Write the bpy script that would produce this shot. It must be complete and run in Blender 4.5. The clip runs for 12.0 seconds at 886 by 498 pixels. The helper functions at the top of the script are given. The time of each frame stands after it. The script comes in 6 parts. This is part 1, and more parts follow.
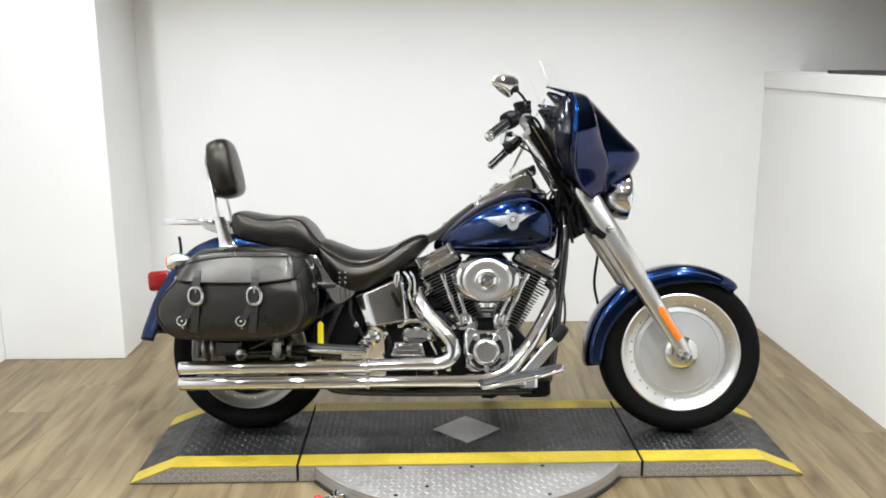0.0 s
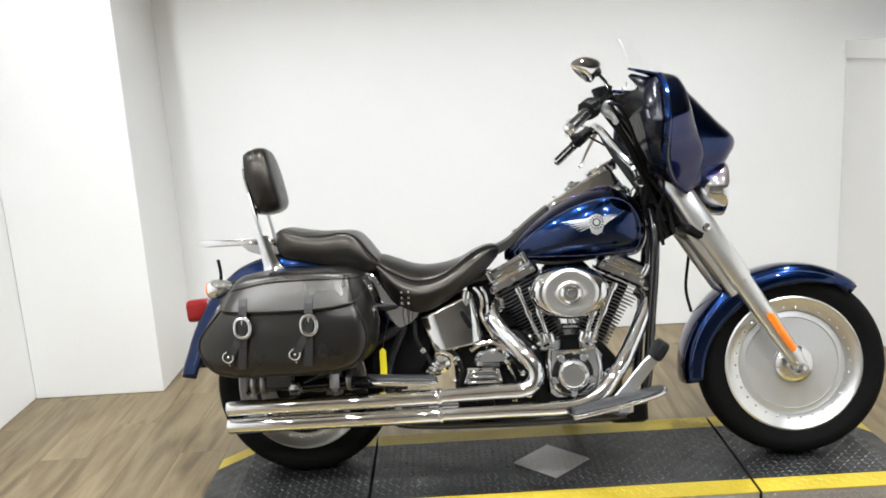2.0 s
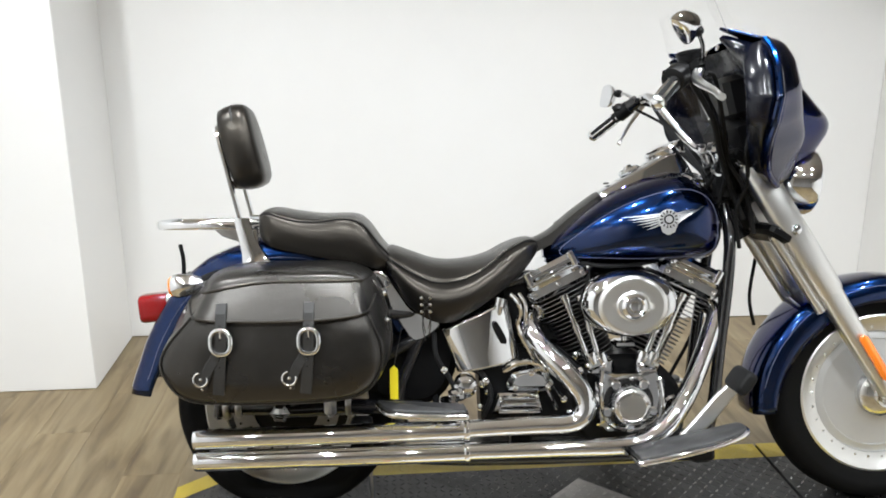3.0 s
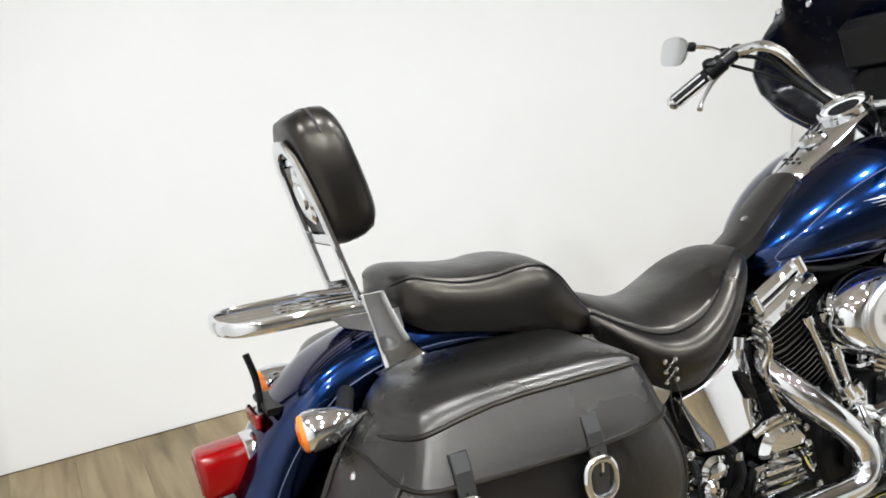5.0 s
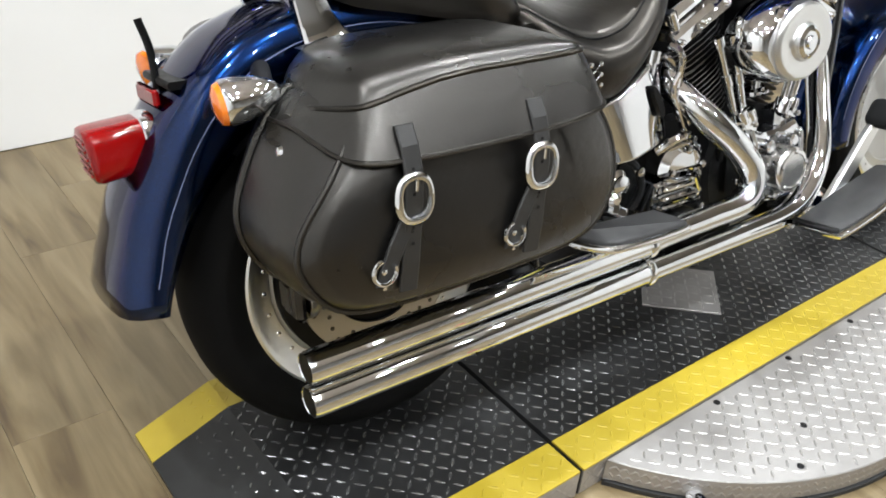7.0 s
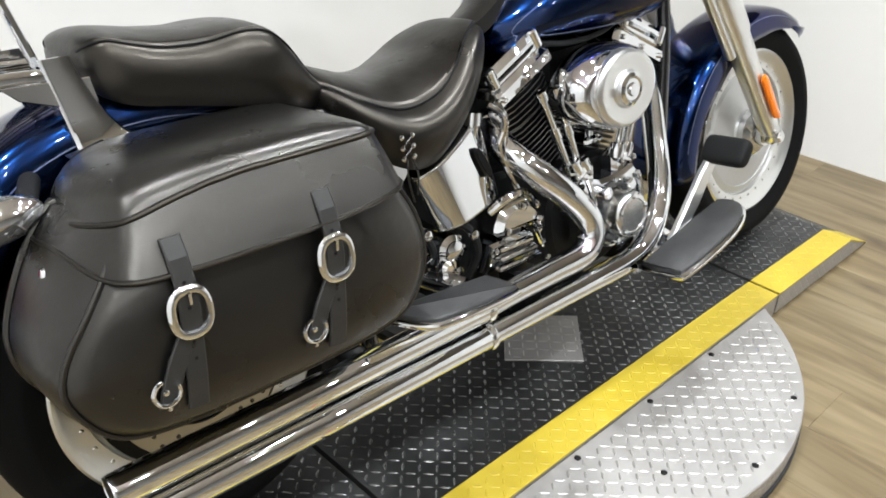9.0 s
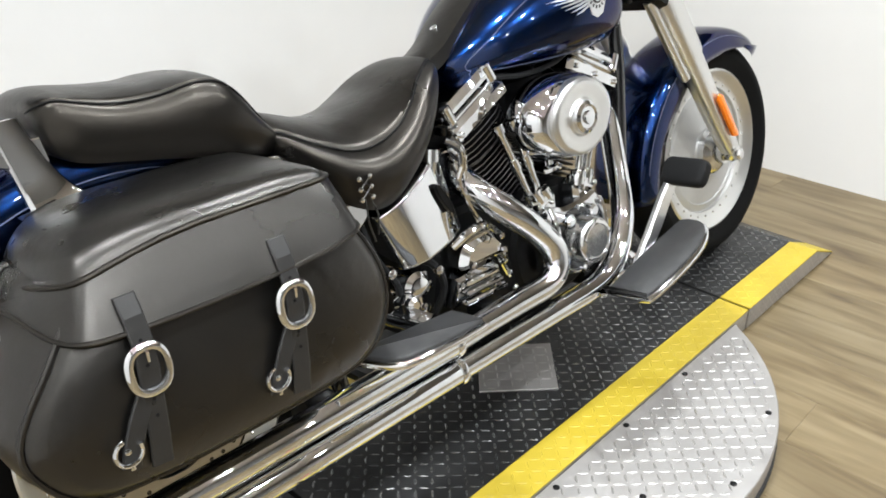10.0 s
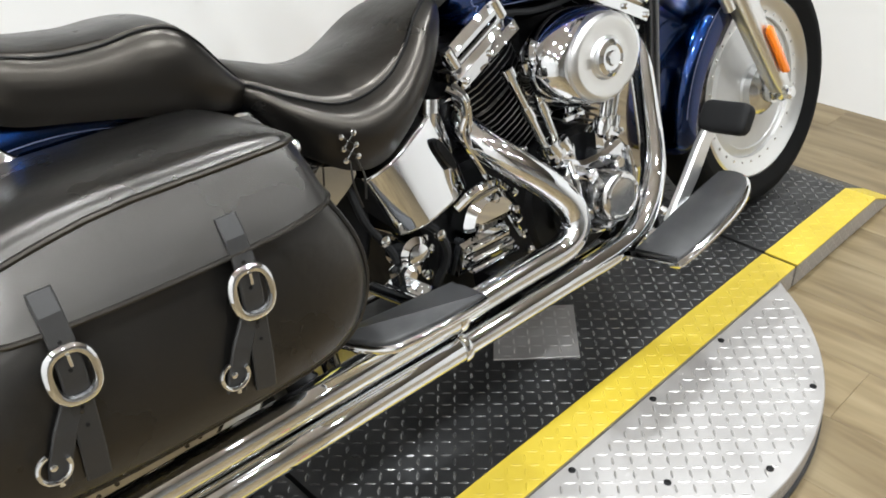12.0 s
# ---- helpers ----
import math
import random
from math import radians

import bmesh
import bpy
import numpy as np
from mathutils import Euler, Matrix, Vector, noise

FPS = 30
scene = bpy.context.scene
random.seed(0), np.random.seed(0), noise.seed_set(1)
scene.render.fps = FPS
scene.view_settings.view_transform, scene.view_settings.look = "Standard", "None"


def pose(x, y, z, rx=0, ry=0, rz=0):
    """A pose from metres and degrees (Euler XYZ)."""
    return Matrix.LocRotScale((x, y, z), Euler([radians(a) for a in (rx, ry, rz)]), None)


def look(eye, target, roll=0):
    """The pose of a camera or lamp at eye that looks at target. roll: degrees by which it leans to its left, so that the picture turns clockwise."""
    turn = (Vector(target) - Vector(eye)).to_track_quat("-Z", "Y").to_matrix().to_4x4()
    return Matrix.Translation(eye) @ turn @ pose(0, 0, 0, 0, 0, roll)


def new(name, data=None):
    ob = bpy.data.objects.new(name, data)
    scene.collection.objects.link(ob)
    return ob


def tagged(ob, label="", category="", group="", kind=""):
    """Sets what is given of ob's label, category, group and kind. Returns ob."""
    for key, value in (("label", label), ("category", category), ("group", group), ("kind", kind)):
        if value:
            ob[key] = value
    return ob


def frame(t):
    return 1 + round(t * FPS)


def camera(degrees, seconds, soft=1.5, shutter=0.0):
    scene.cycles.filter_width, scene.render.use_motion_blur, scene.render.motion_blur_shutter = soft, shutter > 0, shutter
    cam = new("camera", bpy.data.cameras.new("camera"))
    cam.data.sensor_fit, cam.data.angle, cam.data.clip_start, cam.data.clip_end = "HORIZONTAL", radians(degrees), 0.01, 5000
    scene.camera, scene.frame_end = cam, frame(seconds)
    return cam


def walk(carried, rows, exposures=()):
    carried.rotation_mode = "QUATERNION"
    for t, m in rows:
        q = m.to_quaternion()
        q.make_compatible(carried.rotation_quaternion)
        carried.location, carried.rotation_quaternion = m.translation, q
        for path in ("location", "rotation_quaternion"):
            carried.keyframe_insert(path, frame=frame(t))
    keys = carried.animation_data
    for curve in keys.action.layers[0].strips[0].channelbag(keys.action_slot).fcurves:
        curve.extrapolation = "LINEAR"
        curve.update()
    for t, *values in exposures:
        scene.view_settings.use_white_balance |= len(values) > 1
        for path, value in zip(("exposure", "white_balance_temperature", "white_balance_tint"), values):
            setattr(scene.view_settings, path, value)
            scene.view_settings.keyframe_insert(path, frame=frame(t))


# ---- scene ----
cam = camera(54.4, 12.0, soft=1.8)
PATH = [
    (0, (0.695, -3.128, 1.484), (0.736, -1.176, 1.05), -0.2),
    (0.5, (0.732, -3.13, 1.471), (0.768, -1.176, 1.05), -0.8),
    (1, (0.794, -3.084, 1.482), (0.731, -1.149, 0.98), 0.1),
    (1.5, (0.719, -2.962, 1.436), (0.627, -1.012, 1.002), -1.3),
    (2, (0.54, -2.74, 1.46), (0.526, -0.789, 1.018), -3.5),
    (2.5, (0.447, -2.457, 1.445), (0.508, -0.517, 0.959), -3.1),
    (3, (0.248, -2.131, 1.444), (0.415, -0.215, 0.893), -0.1),
    (3.5, (0.072, -1.892, 1.413), (0.314, 0.019, 0.874), -1.2),
    (3.7, (-0.093, -1.764, 1.419), (0.268, 0.136, 0.906), -2.5),
    (5.3, (-0.636, -0.983, 1.365), (0.375, 0.629, 0.748), -2.1),
    (5.5, (-0.683, -0.953, 1.361), (0.433, 0.589, 0.748), -1.1),
    (6, (-0.72, -0.941, 1.294), (0.436, 0.492, 0.512), 2.1),
    (6.5, (-0.71, -0.951, 1.216), (0.364, 0.403, 0.209), 3.5),
    (6.7, (-0.71, -0.94, 1.194), (0.363, 0.366, 0.124), 4.9),
    (8.3, (-0.528, -0.975, 1.216), (0.684, 0.236, 0.183), 2.1),
    (8.5, (-0.515, -0.978, 1.233), (0.708, 0.226, 0.205), 2.2),
    (9, (-0.506, -0.992, 1.257), (0.729, 0.222, 0.257), 2.5),
    (9.5, (-0.483, -1.003, 1.27), (0.811, 0.183, 0.309), 0.4),
    (10, (-0.481, -1.011, 1.273), (0.806, 0.195, 0.33), -0.1),
    (10.5, (-0.48, -1.022, 1.28), (0.823, 0.199, 0.38), -0.1),
    (11, (-0.479, -1.014, 1.285), (0.842, 0.202, 0.404), -0.0),
    (11.5, (-0.434, -0.986, 1.268), (0.85, 0.235, 0.34), -1.4),
    (12, (-0.295, -0.945, 1.24), (0.851, 0.284, 0.156), -2.2),
]
walk(cam, [(t, look(eye, target, roll)) for t, eye, target, roll in PATH])

# ---- world and light ----
world = bpy.data.worlds.new("world")
scene.world = world
world.use_nodes = True
bgn = world.node_tree.nodes["Background"]
bgn.inputs[0].default_value = (0.9, 0.95, 1.0, 1)
bgn.inputs[1].default_value = 0.15

CEIL = 2.9
LAMPS = [(x, y) for y in (0.1, -1.3, -2.7) for x in (-1.0, 0.05, 1.1, 2.15)]


POWER = 82.0


def downlight(name, at, power, colour):
    d = bpy.data.lights.new(name, "SPOT")
    d.energy, d.color, d.shadow_soft_size, d.spot_size, d.spot_blend = power, colour, 0.055, radians(132), 0.55
    ob = new(name, d)
    ob.matrix_basis = pose(*at)
    return ob


for lx, ly in LAMPS:
    downlight("lamp", (lx, ly, CEIL - 0.13), POWER * (1.08 if ly > -2 else 0.82), (0.938, 0.985, 1.02))


# ---- materials ----
def mat(name, base, rough=0.5, metal=0.0, **more):
    m = bpy.data.materials.new(name)
    m.use_nodes = True
    b = m.node_tree.nodes["Principled BSDF"]
    b.inputs["Base Color"].default_value = (*base, 1)
    b.inputs["Roughness"].default_value = rough
    b.inputs["Metallic"].default_value = metal
    for key, value in more.items():
        b.inputs[key.replace("_", " ")].default_value = value
    return m


def nodes_of(m):
    return m.node_tree.nodes, m.node_tree.links, m.node_tree.nodes["Principled BSDF"]


def noise_node(m, scale, detail=4.0, stretch=(1, 1, 1), rough=0.55):
    n, l, b = nodes_of(m)
    tc, mp, nz = n.new("ShaderNodeTexCoord"), n.new("ShaderNodeMapping"), n.new("ShaderNodeTexNoise")
    mp.inputs["Scale"].default_value = stretch
    nz.inputs["Scale"].default_value, nz.inputs["Detail"].default_value, nz.inputs["Roughness"].default_value = scale, detail, rough
    l.new(tc.outputs["Object"], mp.inputs[0])
    l.new(mp.outputs[0], nz.inputs["Vector"])
    return nz


def ramp_to(m, source, socket, stops):
    n, l, b = nodes_of(m)
    r = n.new("ShaderNodeValToRGB")
    while len(r.color_ramp.elements) < len(stops):
        r.color_ramp.elements.new(0.5)
    for e, (p, c) in zip(r.color_ramp.elements, stops):
        e.position, e.color = p, (*c, 1) if len(c) == 3 else c
    l.new(source, r.inputs[0])
    l.new(r.outputs[0], b.inputs[socket])
    return r


def grey(a):
    return (a, a, a)


def bump(m, source, strength, distance):
    n, l, b = nodes_of(m)
    bp = n.new("ShaderNodeBump")
    bp.inputs["Strength"].default_value, bp.inputs["Distance"].default_value = strength, distance
    l.new(source, bp.inputs["Height"])
    l.new(bp.outputs[0], b.inputs["Normal"])
    return bp


def rough_by(m, scale, lo, hi, **k):
    nz = noise_node(m, scale, **k)
    ramp_to(m, nz.outputs[0], "Roughness", [(0.3, grey(lo)), (0.7, grey(hi))])
    return nz


M = {}
M["blue"] = mat("blue_metallic_paint", (0.008, 0.03, 0.16), 0.2, 1.0, Coat_Weight=1.0, Coat_Roughness=0.02, Coat_IOR=1.4, Specular_Tint=(0.04, 0.12, 0.36, 1))
nz = noise_node(M["blue"], 900, 1)
ramp_to(M["blue"], nz.outputs[0], "Base Color", [(0.3, (0.0012, 0.008, 0.044)), (0.75, (0.004, 0.029, 0.125))])
M["inner_blue"] = mat("satin_dark_blue_plastic", (0.001, 0.002, 0.007), 0.25, 0.0, Specular_IOR_Level=0.4)
rough_by(M["inner_blue"], 40, 0.16, 0.3)
M["chrome"] = mat("chrome", (0.77, 0.785, 0.81), 0.05, 1.0)
rough_by(M["chrome"], 14, 0.02, 0.06)
M["alu"] = mat("satin_aluminium", (0.72, 0.72, 0.71), 0.3, 1.0)
nz = rough_by(M["alu"], 12, 0.29, 0.35)
M["wheel_alu"] = mat("machined_aluminium", (0.47, 0.47, 0.465), 0.45, 0.5)
nz = rough_by(M["wheel_alu"], 60, 0.36, 0.5)
M["polished"] = mat("polished_aluminium", (0.7, 0.7, 0.695), 0.16, 1.0)
rough_by(M["polished"], 25, 0.1, 0.24)
M["leather"] = mat("black_leather", (0.004, 0.0039, 0.0038), 0.3, Specular_IOR_Level=0.7, Specular_Tint=(1.0, 0.95, 0.89, 1))
nz = noise_node(M["leather"], 70, 9, rough=0.72)
fine = bump(M["leather"], nz.outputs[0], 0.18, 0.003)
wide = noise_node(M["leather"], 16, 3, rough=0.5)
crease = M["leather"].node_tree.nodes.new("ShaderNodeBump")
crease.inputs["Strength"].default_value, crease.inputs["Distance"].default_value = 0.28, 0.006
M["leather"].node_tree.links.new(wide.outputs[0], crease.inputs["Height"])
M["leather"].node_tree.links.new(crease.outputs[0], fine.inputs["Normal"])
nz = noise_node(M["leather"], 7, 4)
ramp_to(M["leather"], nz.outputs[0], "Roughness", [(0.3, grey(0.24)), (0.72, grey(0.36))])
M["vinyl"] = mat("black_seat_vinyl", (0.004, 0.0038, 0.0036), 0.3, Specular_IOR_Level=0.5, Specular_Tint=(1.0, 0.9, 0.78, 1))
nz = noise_node(M["vinyl"], 55, 9, rough=0.68)
fine = bump(M["vinyl"], nz.outputs[0], 0.12, 0.003)
wide = noise_node(M["vinyl"], 16, 3, rough=0.5)
crease = M["vinyl"].node_tree.nodes.new("ShaderNodeBump")
crease.inputs["Strength"].default_value, crease.inputs["Distance"].default_value = 0.28, 0.006
M["vinyl"].node_tree.links.new(wide.outputs[0], crease.inputs["Height"])
M["vinyl"].node_tree.links.new(crease.outputs[0], fine.inputs["Normal"])
nz = noise_node(M["vinyl"], 9, 4)
ramp_to(M["vinyl"], nz.outputs[0], "Roughness", [(0.3, grey(0.26)), (0.72, grey(0.38))])
M["strap"] = mat("strap_leather", (0.016, 0.0155, 0.015), 0.45, Specular_IOR_Level=0.5)
nz = noise_node(M["strap"], 120, 6)
bump(M["strap"], nz.outputs[0], 0.25, 0.002)
M["trim_black"] = mat("black_moulded_plastic", (0.004, 0.004, 0.0045), 0.38, Specular_IOR_Level=0.22)
rough_by(M["trim_black"], 40, 0.3, 0.48)
M["tyre"] = mat("tyre_rubber", (0.003, 0.003, 0.0031), 0.8, Specular_IOR_Level=0.12)
nz = noise_node(M["tyre"], 160, 4)
bump(M["tyre"], nz.outputs[0], 0.15, 0.001)
M["rubber"] = mat("black_rubber", (0.0055, 0.0055, 0.0057), 0.65, Specular_IOR_Level=0.2)
nz = noise_node(M["rubber"], 220, 3)
bump(M["rubber"], nz.outputs[0], 0.2, 0.001)
# black pad rubber with a lighter base, which stands for its grey sheen
M["pad_rubber"] = mat("sheen_pad_rubber", (0.022, 0.022, 0.023), 0.5, Specular_IOR_Level=0.5)
nz = noise_node(M["pad_rubber"], 30, 5)
ramp_to(M["pad_rubber"], nz.outputs[0], "Base Color", [(0.3, (0.017, 0.017, 0.018)), (0.7, (0.03, 0.03, 0.03))])
bump(M["pad_rubber"], noise_node(M["pad_rubber"], 260, 3).outputs[0], 0.15, 0.001)
M["black"] = mat("gloss_black_paint", (0.008, 0.008, 0.009), 0.16, 0.0, Coat_Weight=0.6, Coat_Roughness=0.05)
M["satin_black"] = mat("satin_black_metal", (0.0025, 0.0025, 0.0027), 0.42, 0.0, Specular_IOR_Level=0.16)
rough_by(M["satin_black"], 30, 0.34, 0.55)
M["fin"] = mat("black_fin_metal", (0.003, 0.003, 0.0032), 0.4, 0.0, Specular_IOR_Level=0.2)
M["fin_edge"] = mat("machined_fin_edge", (0.22, 0.22, 0.22), 0.4, 1.0)
M["red_lens"] = mat("red_lens", (0.2, 0.001, 0.0014), 0.1, 0.0, Specular_IOR_Level=0.4)
M["amber"] = mat("amber_lens", (0.85, 0.2, 0.01), 0.12, 0.0, Coat_Weight=1.0)
M["yellow_tag"] = mat("yellow_plastic", (0.8, 0.66, 0.02), 0.4)
M["glass"] = mat("clear_glass", (1, 1, 1), 0.02, 0.0, Transmission_Weight=1.0, IOR=1.03)
n, l, b = nodes_of(M["glass"])
tr, gl, mx = n.new("ShaderNodeBsdfTransparent"), n.new("ShaderNodeBsdfGlossy"), n.new("ShaderNodeMixShader")
gl.inputs["Roughness"].default_value, mx.inputs[0].default_value = 0.03, 0.02
l.new(tr.outputs[0], mx.inputs[1])
l.new(gl.outputs[0], mx.inputs[2])
l.new(mx.outputs[0], n["Material Output"].inputs["Surface"])
M["lens"] = mat("headlight_glass", (0.95, 0.97, 1.0), 0.04, 0.0, Transmission_Weight=0.9, IOR=1.3)
M["silver_badge"] = mat("silver_badge", (0.66, 0.67, 0.68), 0.28, 0.7)
M["stripe"] = mat("silver_pinstripe", (0.12, 0.14, 0.24), 0.35)
M["steel"] = mat("dull_steel", (0.4, 0.39, 0.38), 0.32, 1.0)
M["dark_glass"] = mat("dark_dial", (0.02, 0.02, 0.022), 0.08, 0.0, Coat_Weight=1.0)
M["dial_white"] = mat("dial_face", (0.6, 0.6, 0.58), 0.4)

M["wall"] = mat("white_wall_paint", (0.8, 0.795, 0.78), 0.62)
nz = noise_node(M["wall"], 1.1, 5)
ramp_to(M["wall"], nz.outputs[0], "Base Color", [(0.3, (0.78, 0.772, 0.755)), (0.7, (0.82, 0.817, 0.808))])
nz = noise_node(M["wall"], 160, 3)
bump(M["wall"], nz.outputs[0], 0.12, 0.0015)
M["ceiling"] = mat("beige_ceiling_paint", (0.74, 0.69, 0.63), 0.8)
M["skirting"] = mat("floor_edge", (0.16, 0.13, 0.1), 0.6)

# wooden floor planks, long way of the grain along y
m = M["plank"] = mat("washed_oak_laminate", (0.4, 0.32, 0.22), 0.38)
n, l, b = nodes_of(m)
info, tc, mp, add = n.new("ShaderNodeObjectInfo"), n.new("ShaderNodeTexCoord"), n.new("ShaderNodeMapping"), n.new("ShaderNodeVectorMath")
mul = n.new("ShaderNodeVectorMath")
mul.operation = "SCALE"
l.new(info.outputs["Location"], mul.inputs[0])
mul.inputs["Scale"].default_value = 3.7
l.new(tc.outputs["Object"], add.inputs[0])
l.new(mul.outputs[0], add.inputs[1])
l.new(add.outputs[0], mp.inputs[0])
mp.inputs["Scale"].default_value = (9, 1.1, 9)
grain = n.new("ShaderNodeTexNoise")
grain.inputs["Scale"].default_value, grain.inputs["Detail"].default_value, grain.inputs["Distortion"].default_value = 2.2, 7, 0.6
l.new(mp.outputs[0], grain.inputs["Vector"])
r1 = ramp_to(m, grain.outputs[0], "Base Color", [(0.25, (0.085, 0.055, 0.027)), (0.42, (0.17, 0.122, 0.06)), (0.6, (0.24, 0.184, 0.1)), (0.85, (0.31, 0.252, 0.152))])
mixn, hsv = n.new("ShaderNodeMapRange"), n.new("ShaderNodeHueSaturation")
l.new(info.outputs["Random"], mixn.inputs[0])
mixn.inputs[3].default_value, mixn.inputs[4].default_value = 0.76, 1.0
l.new(r1.outputs[0], hsv.inputs["Color"])
l.new(mixn.outputs[0], hsv.inputs["Value"])
l.new(hsv.outputs[0], b.inputs["Base Color"])
bump(m, grain.outputs[0], 0.12, 0.002)

M["deck"] = mat("black_deck_paint", (0.035, 0.036, 0.037), 0.42, 0.3)
nz = noise_node(M["deck"], 6, 6)
ramp_to(M["deck"], nz.outputs[0], "Base Color", [(0.3, (0.013, 0.0132, 0.0135)), (0.75, (0.036, 0.036, 0.036))])
nz = rough_by(M["deck"], 18, 0.33, 0.55)
# lugs coloured brighter than the deck to carry the glints on their flanks
M["deck_lug"] = mat("deck_tread_glint", (0.055, 0.055, 0.055), 0.27, 0.7)
nz = noise_node(M["deck_lug"], 9, 5)
ramp_to(M["deck_lug"], nz.outputs[0], "Base Color", [(0.3, (0.05, 0.05, 0.051)), (0.5, (0.13, 0.13, 0.13)), (0.72, (0.3, 0.3, 0.295))])
M["yellow"] = mat("yellow_safety_paint", (0.72, 0.5, 0.03), 0.45)
nz = noise_node(M["yellow"], 14, 6)
ramp_to(M["yellow"], nz.outputs[0], "Base Color", [(0.2, (0.16, 0.11, 0.025)), (0.31, (0.46, 0.34, 0.024)), (0.8, (0.54, 0.41, 0.04))])
M["plate"] = mat("aluminium_tread_plate", (0.62, 0.615, 0.6), 0.42, 0.65)
nz = noise_node(M["plate"], 5, 6)
ramp_to(M["plate"], nz.outputs[0], "Base Color", [(0.3, (0.34, 0.325, 0.313)), (0.7, (0.455, 0.44, 0.427))])
nz = rough_by(M["plate"], 22, 0.34, 0.55)
M["plate_lug"] = mat("bright_plate_tread", (0.47, 0.455, 0.445), 0.4, 0.85)
M["red"] = mat("red_plastic_knob", (0.5, 0.02, 0.02), 0.35)
M["dark_edge"] = mat("dark_rubber_edge", (0.02, 0.02, 0.02), 0.7)
M["lamp_glow"] = mat("lamp_diffuser", (1, 1, 1), 0.5)
nn = M["lamp_glow"].node_tree.nodes["Principled BSDF"]
nn.inputs["Emission Color"].default_value, nn.inputs["Emission Strength"].default_value = (1, 0.97, 0.92, 1), 12
M["lamp_body"] = mat("lamp_housing", (0.6, 0.6, 0.6), 0.5)
# grey chosen for what chrome and leather reflect from the unseen walls
M["dark_wall"] = mat("unseen_wall_grey", (0.4, 0.397, 0.392), 0.7)


# ---- mesh helpers ----
def link(name, verts, faces, material, parent=None, label="", smooth=True, edges=35, loc=None):
    me = bpy.data.meshes.new(name)
    me.from_pydata([tuple(v) for v in verts], [], faces)
    bm = bmesh.new()
    bm.from_mesh(me)
    bmesh.ops.recalc_face_normals(bm, faces=bm.faces)
    if smooth:
        for f in bm.faces:
            f.smooth = True
        for e in bm.edges:
            if len(e.link_faces) == 2 and e.calc_face_angle(0) > radians(edges):
                e.smooth = False
    bm.to_mesh(me)
    bm.free()
    me.materials.append(M[material])
    ob = new(name, me)
    if loc is not None:
        ob.location = loc
    if parent is not None:
        ob.parent = parent
    if label:
        tagged(ob, label)
    return ob


class Shape:
    """Collects verts and faces of several pieces into one mesh."""

    def __init__(self):
        self.v, self.f = [], []

    def add(self, verts, faces):
        k = len(self.v)
        self.v += [tuple(p) for p in verts]
        self.f += [tuple(i + k for i in f) for f in faces]
        return self

    def put(self, name, material, parent=None, label="", **k):
        return link(name, self.v, self.f, material, parent, label, **k)


def rings(sections, closed=True, caps=True, loop=False):
    """Skin of rings of points with the same count each."""
    n = len(sections[0])
    verts = [p for s in sections for p in s]
    faces = []
    last = len(sections) if loop else len(sections) - 1
    for i in range(last):
        j = (i + 1) % len(sections)
        for k in range(n if closed else n - 1):
            q = (k + 1) % n
            faces.append((i * n + k, i * n + q, j * n + q, j * n + k))
    if caps and closed and not loop:
        faces.append(tuple(range(n)))
        faces.append(tuple((len(sections) - 1) * n + k for k in range(n)))
    return verts, faces


def spline(pts, per=6):
    """Catmull-Rom through the points, of any dimension."""
    p = [np.array(q, float) for q in pts]
    p = [2 * p[0] - p[1]] + p + [2 * p[-1] - p[-2]]
    out = []
    for i in range(1, len(p) - 2):
        a, b_, c, d = p[i - 1 : i + 3]
        for s in range(per):
            t = s / per
            out.append(0.5 * (2 * b_ + (c - a) * t + (2 * a - 5 * b_ + 4 * c - d) * t**2 + (3 * b_ - a - 3 * c + d) * t**3))
    out.append(p[-2])
    return out


def tube(path, radius, n=12, smooth=6, caps=True, loop=False):
    pts = spline(path, smooth) if smooth > 1 and len(path) > 2 else [np.array(p, float) for p in path]
    m_ = len(pts)
    rad = radius if isinstance(radius, (list, tuple)) else [radius] * m_
    if len(rad) != m_:
        rad = np.interp(np.linspace(0, 1, m_), np.linspace(0, 1, len(rad)), rad)
    out, up = [], None
    for i, p in enumerate(pts):
        if loop:
            d = pts[(i + 1) % m_] - pts[i - 1]
        else:
            d = pts[min(i + 1, m_ - 1)] - pts[max(i - 1, 0)]
        d = d / (np.linalg.norm(d) + 1e-12)
        if up is None:
            up = np.array((0, 0, 1.0)) if abs(d[2]) < 0.9 else np.array((1.0, 0, 0))
        side = np.cross(d, up)
        side /= np.linalg.norm(side)
        up = np.cross(side, d)
        out.append([p + rad[i] * (math.cos(a) * side + math.sin(a) * up) for a in np.linspace(0, 2 * math.pi, n, endpoint=False)])
    return rings(out, caps=caps, loop=loop)


def lathe(profile, centre, axis=(0, -1, 0), n=48, caps=True, squash=(1, 1), open_ends=False):
    """profile: (radius, height along the axis)."""
    ax = Vector(axis).normalized()
    u = Vector((1, 0, 0)) if abs(ax.x) < 0.9 else Vector((0, 0, 1))
    u = (u - ax * u.dot(ax)).normalized()
    w = ax.cross(u)
    c = Vector(centre)
    sec = []
    for r, h in profile:
        sec.append([c + ax * h + u * (r * squash[0] * math.cos(a)) + w * (r * squash[1] * math.sin(a)) for a in np.linspace(0, 2 * math.pi, n, endpoint=False)])
    return rings(sec, caps=caps and not open_ends)


